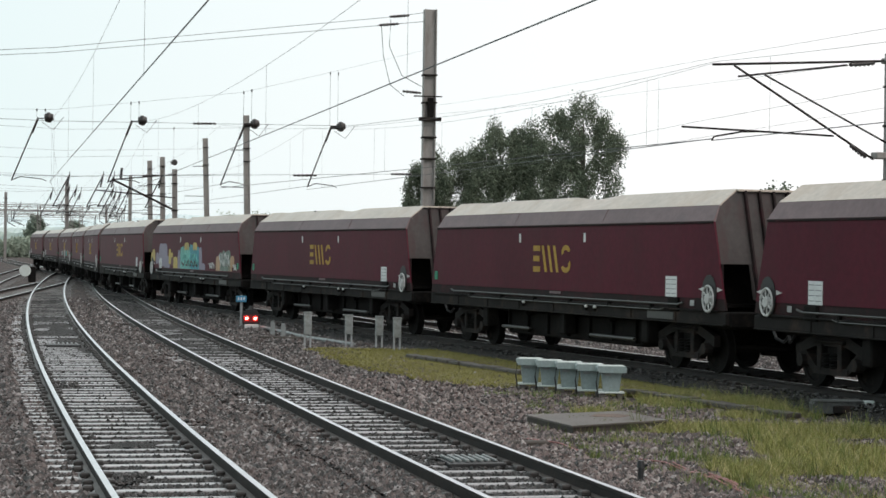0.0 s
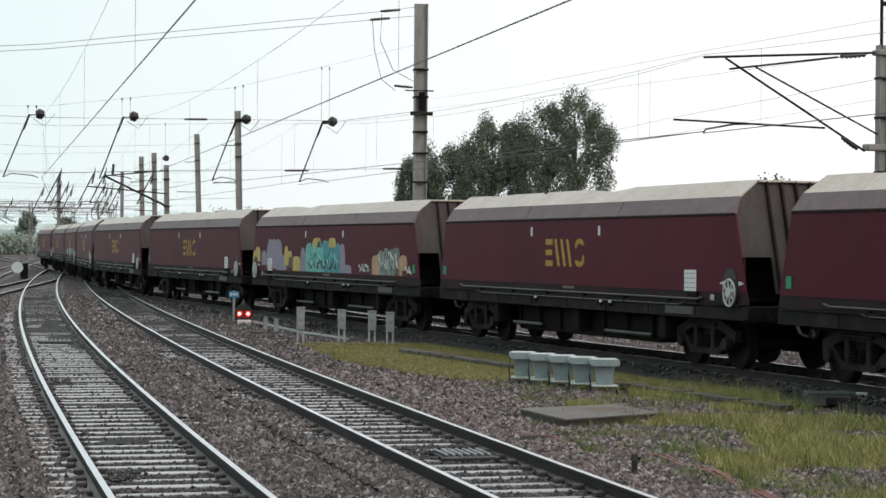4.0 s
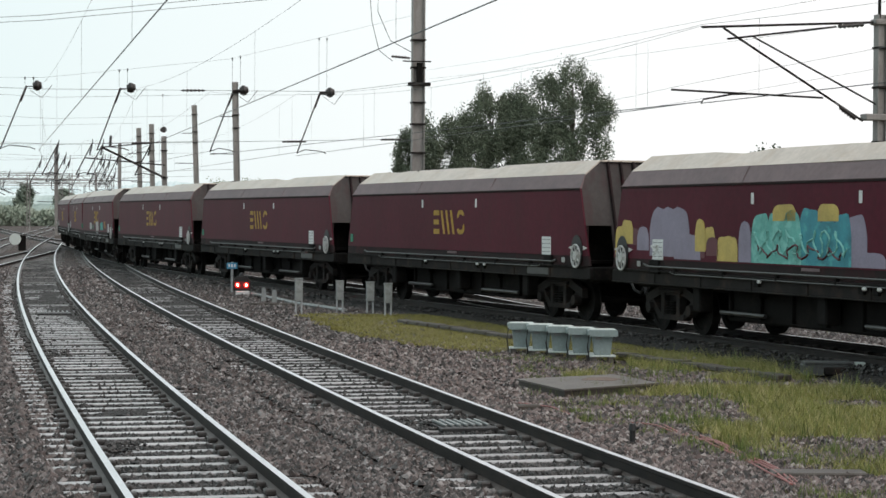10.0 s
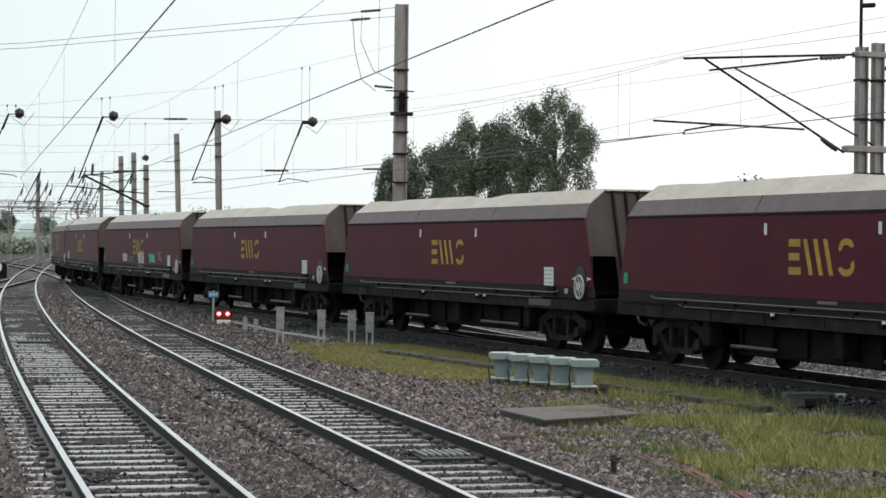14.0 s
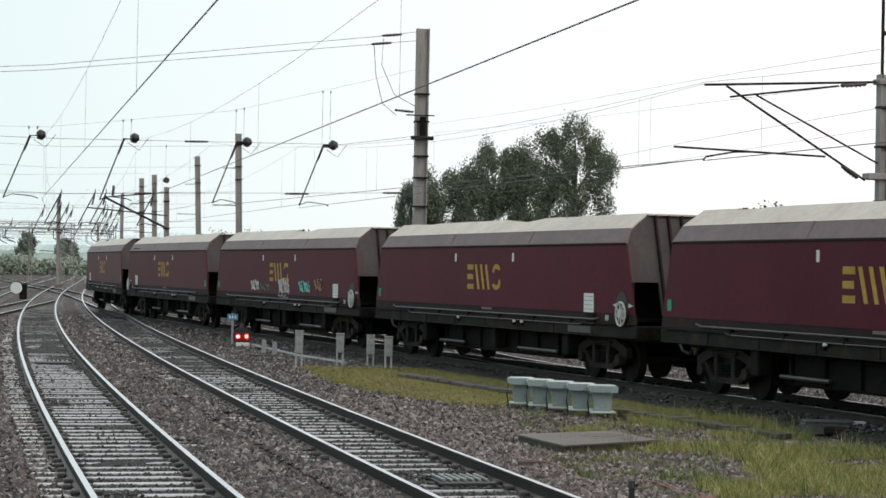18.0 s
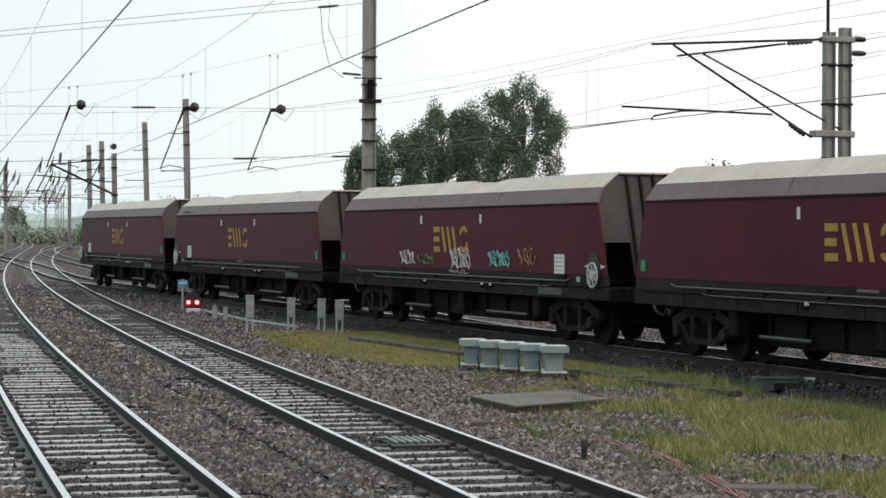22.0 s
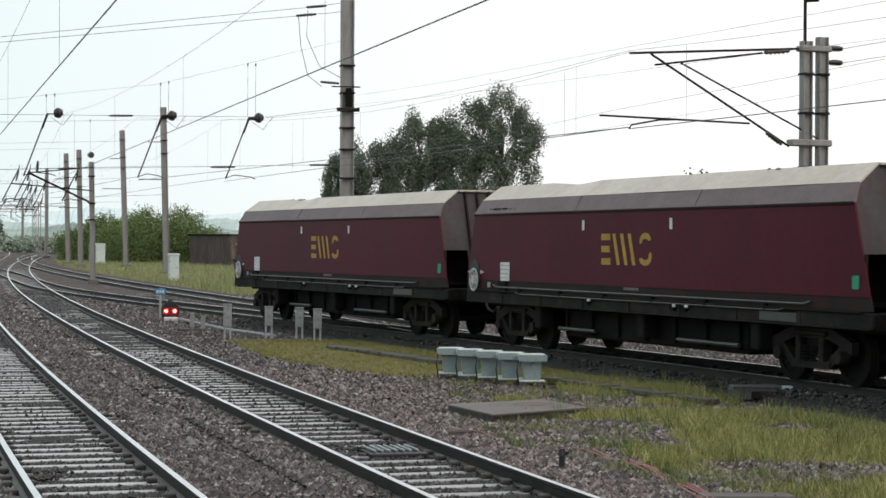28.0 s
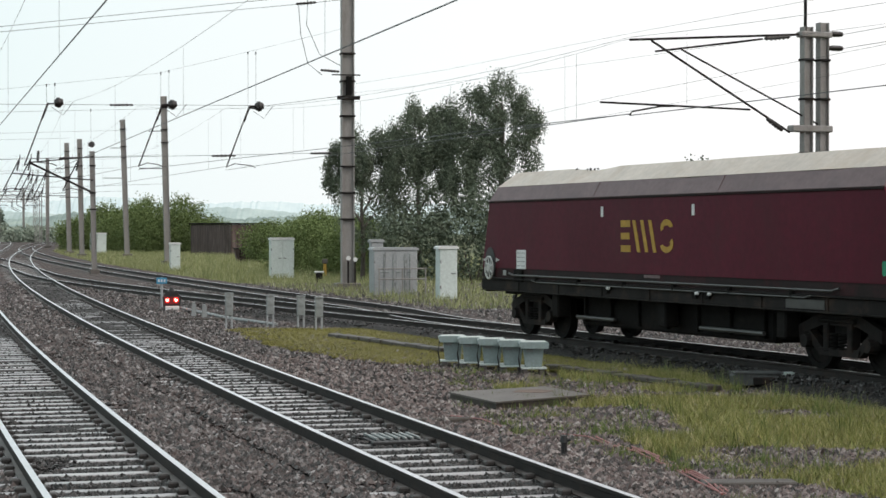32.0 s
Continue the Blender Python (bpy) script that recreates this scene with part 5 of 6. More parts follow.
def small_lineside():
    for x, y, h in ((-7.27, 57.65, 0.42), (-6.87, 56.93, 0.40)):
        s = thing("marker_stub", pose(x, y, -0.2, 0, 0, 10), "short pale concrete marker stub in the ballast", "marker", "marker stubs")
        b = bmesh.new()
        prism(b, [(-0.07, 0), (0.07, 0), (0.06, h - 0.05), (0.03, h), (-0.05, h), (-0.06, h - 0.04)], -0.06, 0.06)
        part("stub", b, M_GREYBOX, s)
    for k, (x, y, h) in enumerate(((-5.5, 50.8, 0.92), (-4.5, 51.5, 0.84), (-3.66, 50.9, 0.84), (-3.14, 50.0, 0.84))):
        s = thing("disconnection_box", pose(x, y, -0.2, 0, 0, 12), "slim grey equipment box on two legs in the grass", "trackside box", "disconnection boxes")
        for u in (-0.075, 0.075):
            b = bmesh.new()
            box(b, (u, 0, 0.22), (0.045, 0.05, 0.44), 0.006)
            part("leg", b, M_GREYCAB, s)
        b = bmesh.new()
        box(b, (0, 0, 0.36 + (h - 0.36) / 2), (0.20, 0.14, h - 0.36), 0.012)
        case = part("case", b, M_GREYBOX, s)
        b = bmesh.new()
        box(b, (0, -0.005, h + 0.012), (0.22, 0.17, 0.03), 0.008)
        part("lid", b, M_GREYBOX, case)
        b = bmesh.new()
        box(b, (0.0, -0.074, 0.62), (0.15, 0.012, 0.34), 0.004)
        part("door", b, M_GREYBOX, case)
    # five squat boxes in a row
    for k in range(5):
        u = k / 4
        r = thing("relay_box", pose(0.18 + 1.43 * u, 37.2 - 1.95 * u, -0.19, 0, 0, 2), "squat blue-grey relay box with an overhanging lid", "relay box", "relay boxes in a row")
        for v in (-0.15, 0.15):
            b = bmesh.new()
            box(b, (v, 0, 0.03), (0.10, 0.24, 0.14), 0.01)
            part("foot", b, M_CONCRETE, r, "stained concrete foot")
        b = bmesh.new()
        box(b, (0, 0, 0.115), (0.47, 0.30, 0.032), 0.008)
        part("plinth", b, M_CABINET, r, "pale plinth flange")
        b = bmesh.new()
        prism(b, [(-0.14, 0.13), (0.14, 0.13), (0.18, 0.47), (-0.18, 0.47)], -0.11, 0.11)
        part("body", b, M_BOX, r)
        b = bmesh.new()
        prism(b, [(-0.25, 0.47), (0.25, 0.47), (0.265, 0.56), (0.245, 0.585), (-0.245, 0.585), (-0.265, 0.56)], -0.22, 0.22)
        part("lid", b, M_BOX, r, "overhanging lid")
        b = bmesh.new()
        box(b, (0, 0, 0.589), (0.44, 0.38, 0.012), 0.004)
        part("lid_panel", b, M_CABINET, r, "pale top panel of the lid")
        b = bmesh.new()
        box(b, (-0.07, -0.118, 0.43), (0.12, 0.02, 0.05), 0.006)
        part("latch", b, M_GREYBOX, r)
        b = bmesh.new()
        tube(b, [(-0.25, -0.215, 0.5), (-0.28, -0.235, 0.3), (-0.25, -0.20, 0.12), (-0.27, -0.19, -0.02)], 0.013, 6)
        part("cable", b, M_BLACK, r)
    s = thing("concrete_cover", pose(1.15, 29.65, -0.125), "stained concrete cover slab lying in the grass", "slab")
    b = bmesh.new()
    prism(b, [(-1.07, 0.3), (-0.4, -1.45), (1.05, -0.15), (0.45, 1.35)], 0.042, 0.068, "z")
    part("slab", b, M_CONCRETE, s)
    # dark rim flush with the slab: its front shade, made as a solid
    b = bmesh.new()
    prism(b, [(-1.04, 0.29), (-0.39, -1.40), (1.02, -0.145), (0.44, 1.31)], -0.1, 0.042, "z")
    part("chamber_wall", b, M_TIMBER, s, "dark rim added as the shade under the slab")
    b = bmesh.new()
    prism(b, [(-0.1, 0.2), (0.35, 0.1), (0.55, 0.45), (0.3, 0.75), (0.0, 0.6)], 0.0685, 0.072, "z")
    part("rust_stain", b, M_RUSTY, s)
    s = thing("bollard", pose(1.39, 22.67, -0.2), "short black plastic post in the ballast", "bollard")
    b = bmesh.new()
    rod(b, (0, 0, 0), (0, 0, 0.2), 0.034, 10)
    rod(b, (0, 0, 0.17), (0, 0, 0.25), 0.05, 12, 0.036)
    rod(b, (0.02, 0, 0.18), (0.075, -0.02, 0.21), 0.016, 8)
    part("post", b, M_BLACK, s)
    # slatted treadle plates between the rails
    for x, y, w, line in ((-0.62, 24.1, 0.62, middle_line), (-11.55, 49.5, 0.75, near_line)):
        a = math.degrees(math.atan((line(y + 1) - line(y - 1)) / 2))
        t = thing("slatted_plate", pose(x, y, -0.17, 0, 0, -a), "dark slatted steel plate lying between the rails", "track plate", "slatted plates")
        b = bmesh.new()
        box(b, (0, -0.40, 0.02), (w * 1.15, 0.14, 0.05), 0.01)
        part("edge_board", b, M_BLACK, t)
        b = bmesh.new()
        box(b, (0, 0, 0.02), (w * 1.08, 0.7, 0.04), 0)
        part("backing", b, M_BLACK, t)
        for k in range(7):
            b = bmesh.new()
            box(b, (-w / 2 + w * (k + 0.5) / 7, 0, 0.062), (w * 0.055, 0.62, 0.03), 0.005)
            part("slat", b, M_GREYBOX, t)
    p = thing("concrete_plank", pose(3.1, 20.0, -0.2, 0, 0, 2), "weathered concrete plank at the edge of the grass", "slab")
    b = bmesh.new()
    box(b, (0, 0, 0.03), (0.95, 0.32, 0.09), 0.015)
    part("plank", b, M_TROUGH, p)
    p = thing("point_machine", pose(5.2, 32.35, -0.14, 0, 0, 2), "low grey point machine beside the rail", "point machine")
    b = bmesh.new()
    prism(b, [(-0.46, 0), (0.34, 0), (0.34, 0.15), (0.28, 0.19), (-0.42, 0.19), (-0.48, 0.15)], -0.18, 0.2)
    part("casing", b, M_DARKCASE, p)
    b = bmesh.new()
    box(b, (-0.06, 0.0, 0.2), (0.8, 0.42, 0.03), 0.01)
    part("lid", b, M_DARKCASE, p)
    b = bmesh.new()
    box(b, (0.02, -0.22, 0.07), (0.36, 0.1, 0.13), 0.02)
    part("drive_cover", b, M_SOLE, p)
    b = bmesh.new()
    box(b, (0.46, 0.02, 0.17), (0.18, 0.16, 0.07), 0.01)
    part("pale_cover", b, M_CABINET, p)
    for pts, lab in (([(-8.3, 62.5), (-6.12, 55.8), (-4.4, 52.0)], "pale cable duct lying on the ballast"),):
        b = bmesh.new()
        tube(b, [(x, y, -0.13) for x, y in pts], 0.05, 6)
        tagged(part("cable_duct", b, M_GREYBOX), lab, "duct")
    # cable trough lids, one by one
    trough = thing("cable_trough", pose(0, 0, 0), "line of concrete cable trough lids half sunk in grass", "cable trough")
    for (x0, y0), (x1, y1), n in (((1.95, 36.2), (4.3, 31.2), 9), ((-2.6, 46.6), (0.1, 40.8), 10)):
        a = math.degrees(math.atan2(y1 - y0, x1 - x0))
        for k in range(n):
            u = (k + 0.5) / n
            b = bmesh.new()
            box(b, (0, 0, 0), (math.hypot(x1 - x0, y1 - y0) / n * 0.94, 0.27, 0.08), 0.012)
            lid = part("lid", b, M_TROUGH, trough)
            lid.matrix_world = pose(x0 + (x1 - x0) * u, y0 + (y1 - y0) * u, -0.105 + random.uniform(-0.012, 0.012), 0, random.uniform(-2, 2), a + random.uniform(-2, 2))
    for off in (0.0, 0.045, 0.09, 0.14):
        pts = [(0.1, 27.3), (0.5, 26.6), (0.86, 25.6), (1.3, 25.2), (1.6, 24.7), (1.8, 24.3), (1.99, 23.7), (2.1, 23.2), (2.24, 22.6), (2.34, 22.1), (2.45, 21.4), (2.52, 20.8), (2.6, 20.0), (2.7, 19.2)]
        pts = pts if off == 0.0 else pts[5 + int(off * 20):]
        b = bmesh.new()
        tube(b, [(x + off + 0.035 * math.sin(i * 2 + off * 30), y, (-0.15 if y < 24.5 else -0.166) + 0.02 * math.sin(i * 1.7 + off * 50)) for i, (x, y) in enumerate(pts)], 0.01, 6)
        tagged(part("orange_cable", b, M_REDCABLE), "orange-red cable snaking over the ballast", "cable", "orange cables")
    for x, y, l, a, lab in ((-6.7, 55.3, 1.35, -8, "dark old timber lying in the ballast"), (-10.3, 69.2, 0.9, 10, "dark low timber beside the track"), (0.0, 26.4, 0.8, 20, "dark old timber lying in the ballast")):
        t = thing("old_timber", pose(x, y, -0.16, 0, 0, a), lab, "timber", "old timbers")
        b = bmesh.new()
        box(b, (0, 0, 0), (l, 0.16, 0.1), 0.02)
        part("beam", b, M_TIMBER, t)


def cabinet(x, y, w, d, h, turn, mat, label, doors=2, cap=True):
    c = thing("equipment_cabinet", pose(x, y, -0.3, 0, 0, turn), label, "cabinet", "equipment cabinets")
    b = bmesh.new()
    box(b, (0, 0, 0.06), (w * 0.96, d * 0.96, 0.14), 0.01)
    part("plinth", b, M_CONCRETE, c)
    b = bmesh.new()
    box(b, (0, 0, 0.12 + h / 2), (w, d, h), 0.02)
    part("body", b, mat, c)
    if cap:
        b = bmesh.new()
        prism(b, [(-w / 2 - 0.05, 0.12 + h), (w / 2 + 0.05, 0.12 + h), (w / 2 + 0.04, 0.19 + h), (w / 2 - 0.02, 0.23 + h), (-w / 2 + 0.02, 0.23 + h), (-w / 2 - 0.04, 0.19 + h)], -d / 2 - 0.06, d / 2 + 0.06)
        part("roof", b, M_WHITE if mat is M_CABINET else mat, c)
    for k in range(doors):
        u = -w / 2 + (k + 0.5) * w / doors
        b = bmesh.new()
        box(b, (u, -d / 2 - 0.012, 0.16 + h / 2), (w / doors - 0.04, 0.024, h - 0.14), 0.008)
        door = part("door", b, mat, c)
        b = bmesh.new()
        box(b, (u + (w / doors) * 0.28 * (1 if k == 0 else -1), -d / 2 - 0.04, 0.12 + h * 0.52), (0.16, 0.03, 0.05), 0.01)
        part("handle", b, M_GREYBOX, door)
        for z in (0.25, 0.75):
            b = bmesh.new()
            box(b, (u - (w / doors) * 0.44 * (1 if k == 0 else -1), -d / 2 - 0.03, 0.12 + h * z), (0.05, 0.03, 0.12), 0.005)
            part("hinge", b, M_GREYBOX, door)
    return c


def cabinets():
    cabinet(-8.25, 101.0, 1.2, 0.7, 1.95, 12, M_CABINET, "pale grey-green two-door equipment cabinet in the grass")
    cabinet(0.12, 70.9, 0.66, 0.6, 1.82, 14, M_CABINET, "tall pale grey-green single-door cabinet in the grass", 1)
    g = cabinet(-1.9, 75.6, 1.7, 0.8, 1.72, 14, M_GREYCAB, "row of weathered grey cabinet doors behind a hand rail", 4)
    for z in (0.75, 1.15):
        b = bmesh.new()
        rod(b, (-0.75, -0.7, z), (1.15, -0.7, z), 0.025, 6)
        part("hand_rail", b, M_MAST, g)
    for u in (-0.7, 0.2, 1.1):
        b = bmesh.new()
        rod(b, (u, -0.7, 0), (u, -0.7, 1.17), 0.025, 6)
        part("rail_post", b, M_MAST, g)
    for u in (-0.45, -0.1, 0.35, 0.55):
        b = bmesh.new()
        box(b, (u, -0.45, 0.95), (0.05, 0.04, 1.5), 0.008)
        part("cable_cover", b, M_GREYBOX, g)
    cabinet(-2.68, 79.3, 0.5, 0.4, 2.0, 14, M_GREYCAB, "grey cabinet standing behind the other cabinets", 2)
    cabinet(-16.16, 119.1, 0.6, 0.55, 1.55, 14, M_CABINET, "pale grey-green cabinet in the grass", 1)
    cabinet(-33.7, 195.1, 0.9, 0.7, 1.9, 14, M_CABINET, "pale cabinet far along the line", 1)
    cabinet(-36.2, 205.0, 0.8, 0.7, 1.8, 14, M_GREYCAB, "grey cabinet far along the line", 1)
    cabinet(-47.5, 262.0, 0.9, 0.7, 2.1, 14, M_CABINET, "pale cabinet far along the line", 1)
    t = thing("marker_post", pose(-6.37, 106.6, -0.35), "short yellow marker post in the grass", "marker")
    b = bmesh.new()
    rod(b, (0, 0, 0), (0, 0, 0.85), 0.09, 8)
    part("post", b, M_YELPOST, t)
    b = bmesh.new()
    box(b, (0, -0.05, 0.92), (0.3, 0.18, 0.26), 0.03)
    part("head", b, M_CONCRETE, t)
    t = thing("small_box", pose(-5.98, 95.5, -0.3), "small dark box with a pale lid in the grass", "trackside box")
    b = bmesh.new()
    box(b, (0, 0, 0.28), (0.32, 0.3, 0.5), 0.02)
    part("case", b, M_SOLE, t)
    b = bmesh.new()
    box(b, (0, 0, 0.55), (0.46, 0.4, 0.07), 0.02)
    part("lid", b, M_WHITE, t)
    t = thing("steel_skip", pose(-14.9, 150.0, -0.4, 0, 0, 10), "low dark rusty steel skip beside the boarded shed", "skip")
    b = bmesh.new()
    prism(b, [(-0.7, 0.05), (0.7, 0.05), (0.95, 1.15), (-0.95, 1.15)], -0.7, 0.7)
    part("tub", b, M_SHED, t)
    b = bmesh.new()
    box(b, (0, 0, 1.18), (2.0, 1.5, 0.08), 0.02)
    part("rim", b, M_SOLE, t)
    for u in (-0.55, 0.0, 0.55):
        b = bmesh.new()
        box(b, (u, -0.73, 0.6), (0.08, 0.06, 1.0), 0.01)
        part("rib", b, M_SOLE, t)
    # brown boarded shed behind the grass
    s = thing("boarded_shed", pose(-20.1, 188.0, -0.4, 0, 0, -62), "low rusty brown boarded shed with a flat dark roof", "shed")
    b = bmesh.new()
    box(b, (0, 0, 1.5), (10.5, 4.2, 3.0), 0)
    part("wall", b, M_SHED, s)
    for k in range(22):
        b = bmesh.new()
        box(b, (-5.25 + (k + 0.5) * 10.5 / 22, -2.12, 1.5), (0.40, 0.05, 2.95), 0.01)
        part("board", b, M_SHED, s)
    for k in range(8):
        b = bmesh.new()
        box(b, (5.27, -2.1 + (k + 0.5) * 4.2 / 8, 1.5), (0.05, 0.44, 2.95), 0.01)
        part("board", b, M_SHED, s)
    b = bmesh.new()
    box(b, (0, 0, 3.1), (10.9, 4.6, 0.16), 0.03)
    part("roof", b, M_SOOT, s)


# ---- plants ----
def quads(name, centres, sizes, mat, parent=None, droop=0.0, seed=1, tall=1.6):
    """Many small leaf blades, each a bent diamond turned at random."""
    rng = np.random.default_rng(seed)
    n = len(centres)
    c = np.asarray(centres, dtype=float)
    a = rng.normal(size=(n, 3))
    a /= np.linalg.norm(a, axis=1)[:, None]
    a[:, 2] -= droop
    a /= np.linalg.norm(a, axis=1)[:, None]
    b = np.cross(a, rng.normal(size=(n, 3)))
    b /= np.linalg.norm(b, axis=1)[:, None]
    s = np.asarray(sizes)[:, None]
    v = np.stack([c - a * s * tall * 0.5, c + b * s * 0.5, c + a * s * tall * 0.5, c - b * s * 0.5], 1).reshape(-1, 3)
    f = np.arange(n * 4).reshape(-1, 4)
    return sheet(name, v.tolist(), f.tolist(), mat, parent)


def crown_points(rng, n, centre, radius, strands=0.0, gap=0.0, per=9):
    """Points of foliage: clumps near the surface of a lumpy ellipsoid, or hanging strands."""
    out = []
    cx, cy, cz = centre
    rx, ry, rz = radius
    while len(out) < n:
        d = rng.normal(size=3)
        d /= np.linalg.norm(d)
        k = rng.uniform(0.45, 1.0) ** 0.6
        lump = 1 + 0.28 * noise.noise((d[0] * 2.1 + cx, d[1] * 2.1 + cy, d[2] * 2.1 + cz))
        p = np.array([cx + d[0] * rx * k * lump, cy + d[1] * ry * k * lump, cz + d[2] * rz * k * lump])
        if gap and noise.noise((p[0] * 1.7, p[1] * 1.7, p[2] * 1.0)) < -gap:
            continue
        if strands:
            length = rng.uniform(0.4, 1.0) * strands
            sx, sy = rng.normal(size=2) * 0.16
            for j in range(per):
                u = j / per
                out.append(p + np.array([sx * u, sy * u, -length * u]) + rng.normal(size=3) * 0.08)
        else:
            out.extend(p + rng.normal(size=(per, 3)) * 0.16 * max(rx, 1.0) ** 0.5)
    return np.array(out[:n])


def tree(x, y, height, crown, n, leaf, label, seed, mat, strands=0.75, gap=0.3, name="birch_tree"):
    rng = np.random.default_rng(seed)
    t = thing(name, pose(x, y, -0.4), label, "tree", "trees behind the line")
    b = bmesh.new()
    pts = [(0, 0, 0), (0.06, 0.02, height * 0.25), (-0.05, 0.05, height * 0.5), (0.08, 0, height * 0.75), (0.02, 0.02, height * 0.93)]
    for i in range(4):
        rod(b, pts[i], pts[i + 1], 0.17 * height / 9 * (1 - i * 0.2), 8, 0.17 * height / 9 * (1 - (i + 1) * 0.2))
    part("trunk", b, M_BARK, t)
    for k in range(9):
        b = bmesh.new()
        z = height * (0.3 + 0.06 * k)
        a = k * 2.4 + seed
        r = crown[0] * (0.75 - 0.04 * k)
        p0 = Vector((0, 0, z))
        p1 = Vector((math.cos(a) * r * 0.5, math.sin(a) * r * 0.5, z + height * 0.10))
        p2 = Vector((math.cos(a) * r, math.sin(a) * r, z + height * 0.13))
        rod(b, p0, p1, 0.07, 6, 0.045)
        rod(b, p1, p2, 0.045, 6, 0.015)
        part("limb", b, M_BARK, t)
    pts = []
    for cx, cz, rx, rz, share in crown[1]:
        pts.append(crown_points(rng, int(n * share), (cx, rng.uniform(-0.4, 0.4), cz), (rx, rx * 0.8, rz), strands, gap, 10 if strands else 9))
    pts = np.concatenate(pts)
    quads("crown", pts, rng.uniform(0.6, 1.3, len(pts)) * leaf, mat, t, 0.9 if strands else 0.2, seed)
    return t


def bush(x, y, lumps, n, leaf, label, seed, mat=None, name="bush"):
    rng = np.random.default_rng(seed)
    t = thing(name, pose(x, y, -0.4), label, "bush", "bushes behind the line")
    b = bmesh.new()
    for k in range(6):
        a = k * 1.05
        rod(b, (0.2 * math.cos(a), 0.2 * math.sin(a), 0), (0.9 * math.cos(a), 0.9 * math.sin(a), 1.6), 0.05, 5, 0.02)
    part("stems", b, M_BARK, t)["kind"] = "stuff"
    pts = np.concatenate([crown_points(rng, int(n * s), (cx, cy, cz), (rx, rx * 0.8, rz), 0, 0.0, 7) for cx, cy, cz, rx, rz, s in lumps])
    pts = pts[pts[:, 2] > 0.02]
    quads("foliage", pts, rng.uniform(0.6, 1.4, len(pts)) * leaf, mat or M_BUSH, t, 0.0, seed, 1.3)
    return t


def plants():
    tree(2.9, 98, 9.8, (2.4, [(0.1, 8.4, 1.75, 2.2, 0.22), (-1.6, 8.0, 1.6, 2.0, 0.18), (-1.8, 6.4, 1.8, 2.2, 0.18), (0.9, 7.1, 1.35, 2.5, 0.18), (-0.4, 4.6, 2.5, 2.8, 0.24)]), 62000, 0.062, "tall birch with drooping dark green foliage and gaps", 4, M_LEAF, 0.85, -0.06)
    tree(-1.2, 98.5, 8.5, (1.8, [(0.1, 7.4, 1.6, 1.8, 0.3), (1.0, 7.4, 1.4, 1.7, 0.15), (1.3, 6.3, 1.6, 2.2, 0.2), (0.0, 4.8, 2.3, 2.9, 0.35)]), 44000, 0.066, "dark green birch crowding a taller one", 7, M_LEAF, 0.8, 0.02)
    tree(-4.0, 98.0, 7.2, (1.6, [(0.3, 6.3, 1.5, 1.5, 0.3), (1.6, 6.4, 1.4, 1.7, 0.2), (0.4, 4.4, 2.0, 2.7, 0.3), (-1.2, 5.9, 0.8, 1.3, 0.2)]), 34000, 0.066, "lower dark birch with hanging twigs", 11, M_LEAF, 0.8, 0.02)
    tree(-80.0, 350, 7.0, (2.0, [(0, 4.4, 1.9, 2.4, 0.6), (1.0, 3.0, 1.7, 2.2, 0.4)]), 5000, 0.28, "hazy small tree at the far bend", 41, M_FARTREE, 0.0, 0.1, "small_tree")
    tree(-87.5, 352, 8.0, (1.6, [(0, 5.2, 1.4, 2.6, 0.6), (-0.8, 3.2, 1.5, 2.2, 0.4)]), 4500, 0.28, "hazy slim tree at the far bend", 42, M_FARTREE, 0.0, 0.1, "small_tree")
    bush(1.5, 95.5, [(-3.0, 0, 1.6, 2.0, 2.2, 0.3), (0.2, 0.5, 2.0, 2.4, 2.8, 0.4), (3.2, 0.8, 1.8, 2.2, 2.6, 0.3)], 16000, 0.12, "dense dark green undergrowth below the birches", 21, M_LEAF)
    bush(-6.4, 112, [(-1.5, 0, 1.3, 2.2, 1.9, 0.5), (1.6, -4, 1.2, 2.0, 1.7, 0.5)], 26000, 0.085, "rounded green bush beside the cabinets", 22)
    bush(-9.9, 148, [(-2.6, 0, 1.4, 2.6, 1.9, 0.35), (0.6, 2, 1.9, 2.4, 2.1, 0.35), (3.4, -5, 1.6, 2.4, 2.0, 0.3)], 40000, 0.1, "tall green hawthorn thicket behind the grass", 23)
    bush(-7.4, 130, [(-1.2, 0, 1.5, 2.2, 2.1, 0.5), (1.5, -3, 1.4, 2.2, 2.0, 0.5)], 30000, 0.095, "green thicket of shrubs behind the grass", 24)
    bush(-27.6, 200, [(-2.2, 0, 2.2, 3.0, 3.4, 0.3), (1.4, 0, 2.6, 2.8, 3.2, 0.3), (4.0, 0, 1.6, 2.4, 2.3, 0.2), (-5.6, 4, 1.8, 3.2, 2.8, 0.2)], 45000, 0.125, "broad green shrubs beside the masts", 25)
    bush(-36.0, 245, [(-3.5, 0, 1.8, 3.2, 2.8, 0.5), (2.8, 0, 2.0, 3.2, 3.0, 0.5)], 22000, 0.15, "green shrubs far along the line", 26, M_BUSH)
    bush(-40.5, 238, [(-3.6, 0, 1.6, 2.6, 2.4, 0.3), (-0.5, 0, 2.6, 2.8, 3.0, 0.4), (3.6, 0, 2.6, 2.8, 3.2, 0.3)], 26000, 0.15, "green shrubs beside the masts far along the line", 36, M_BUSH)
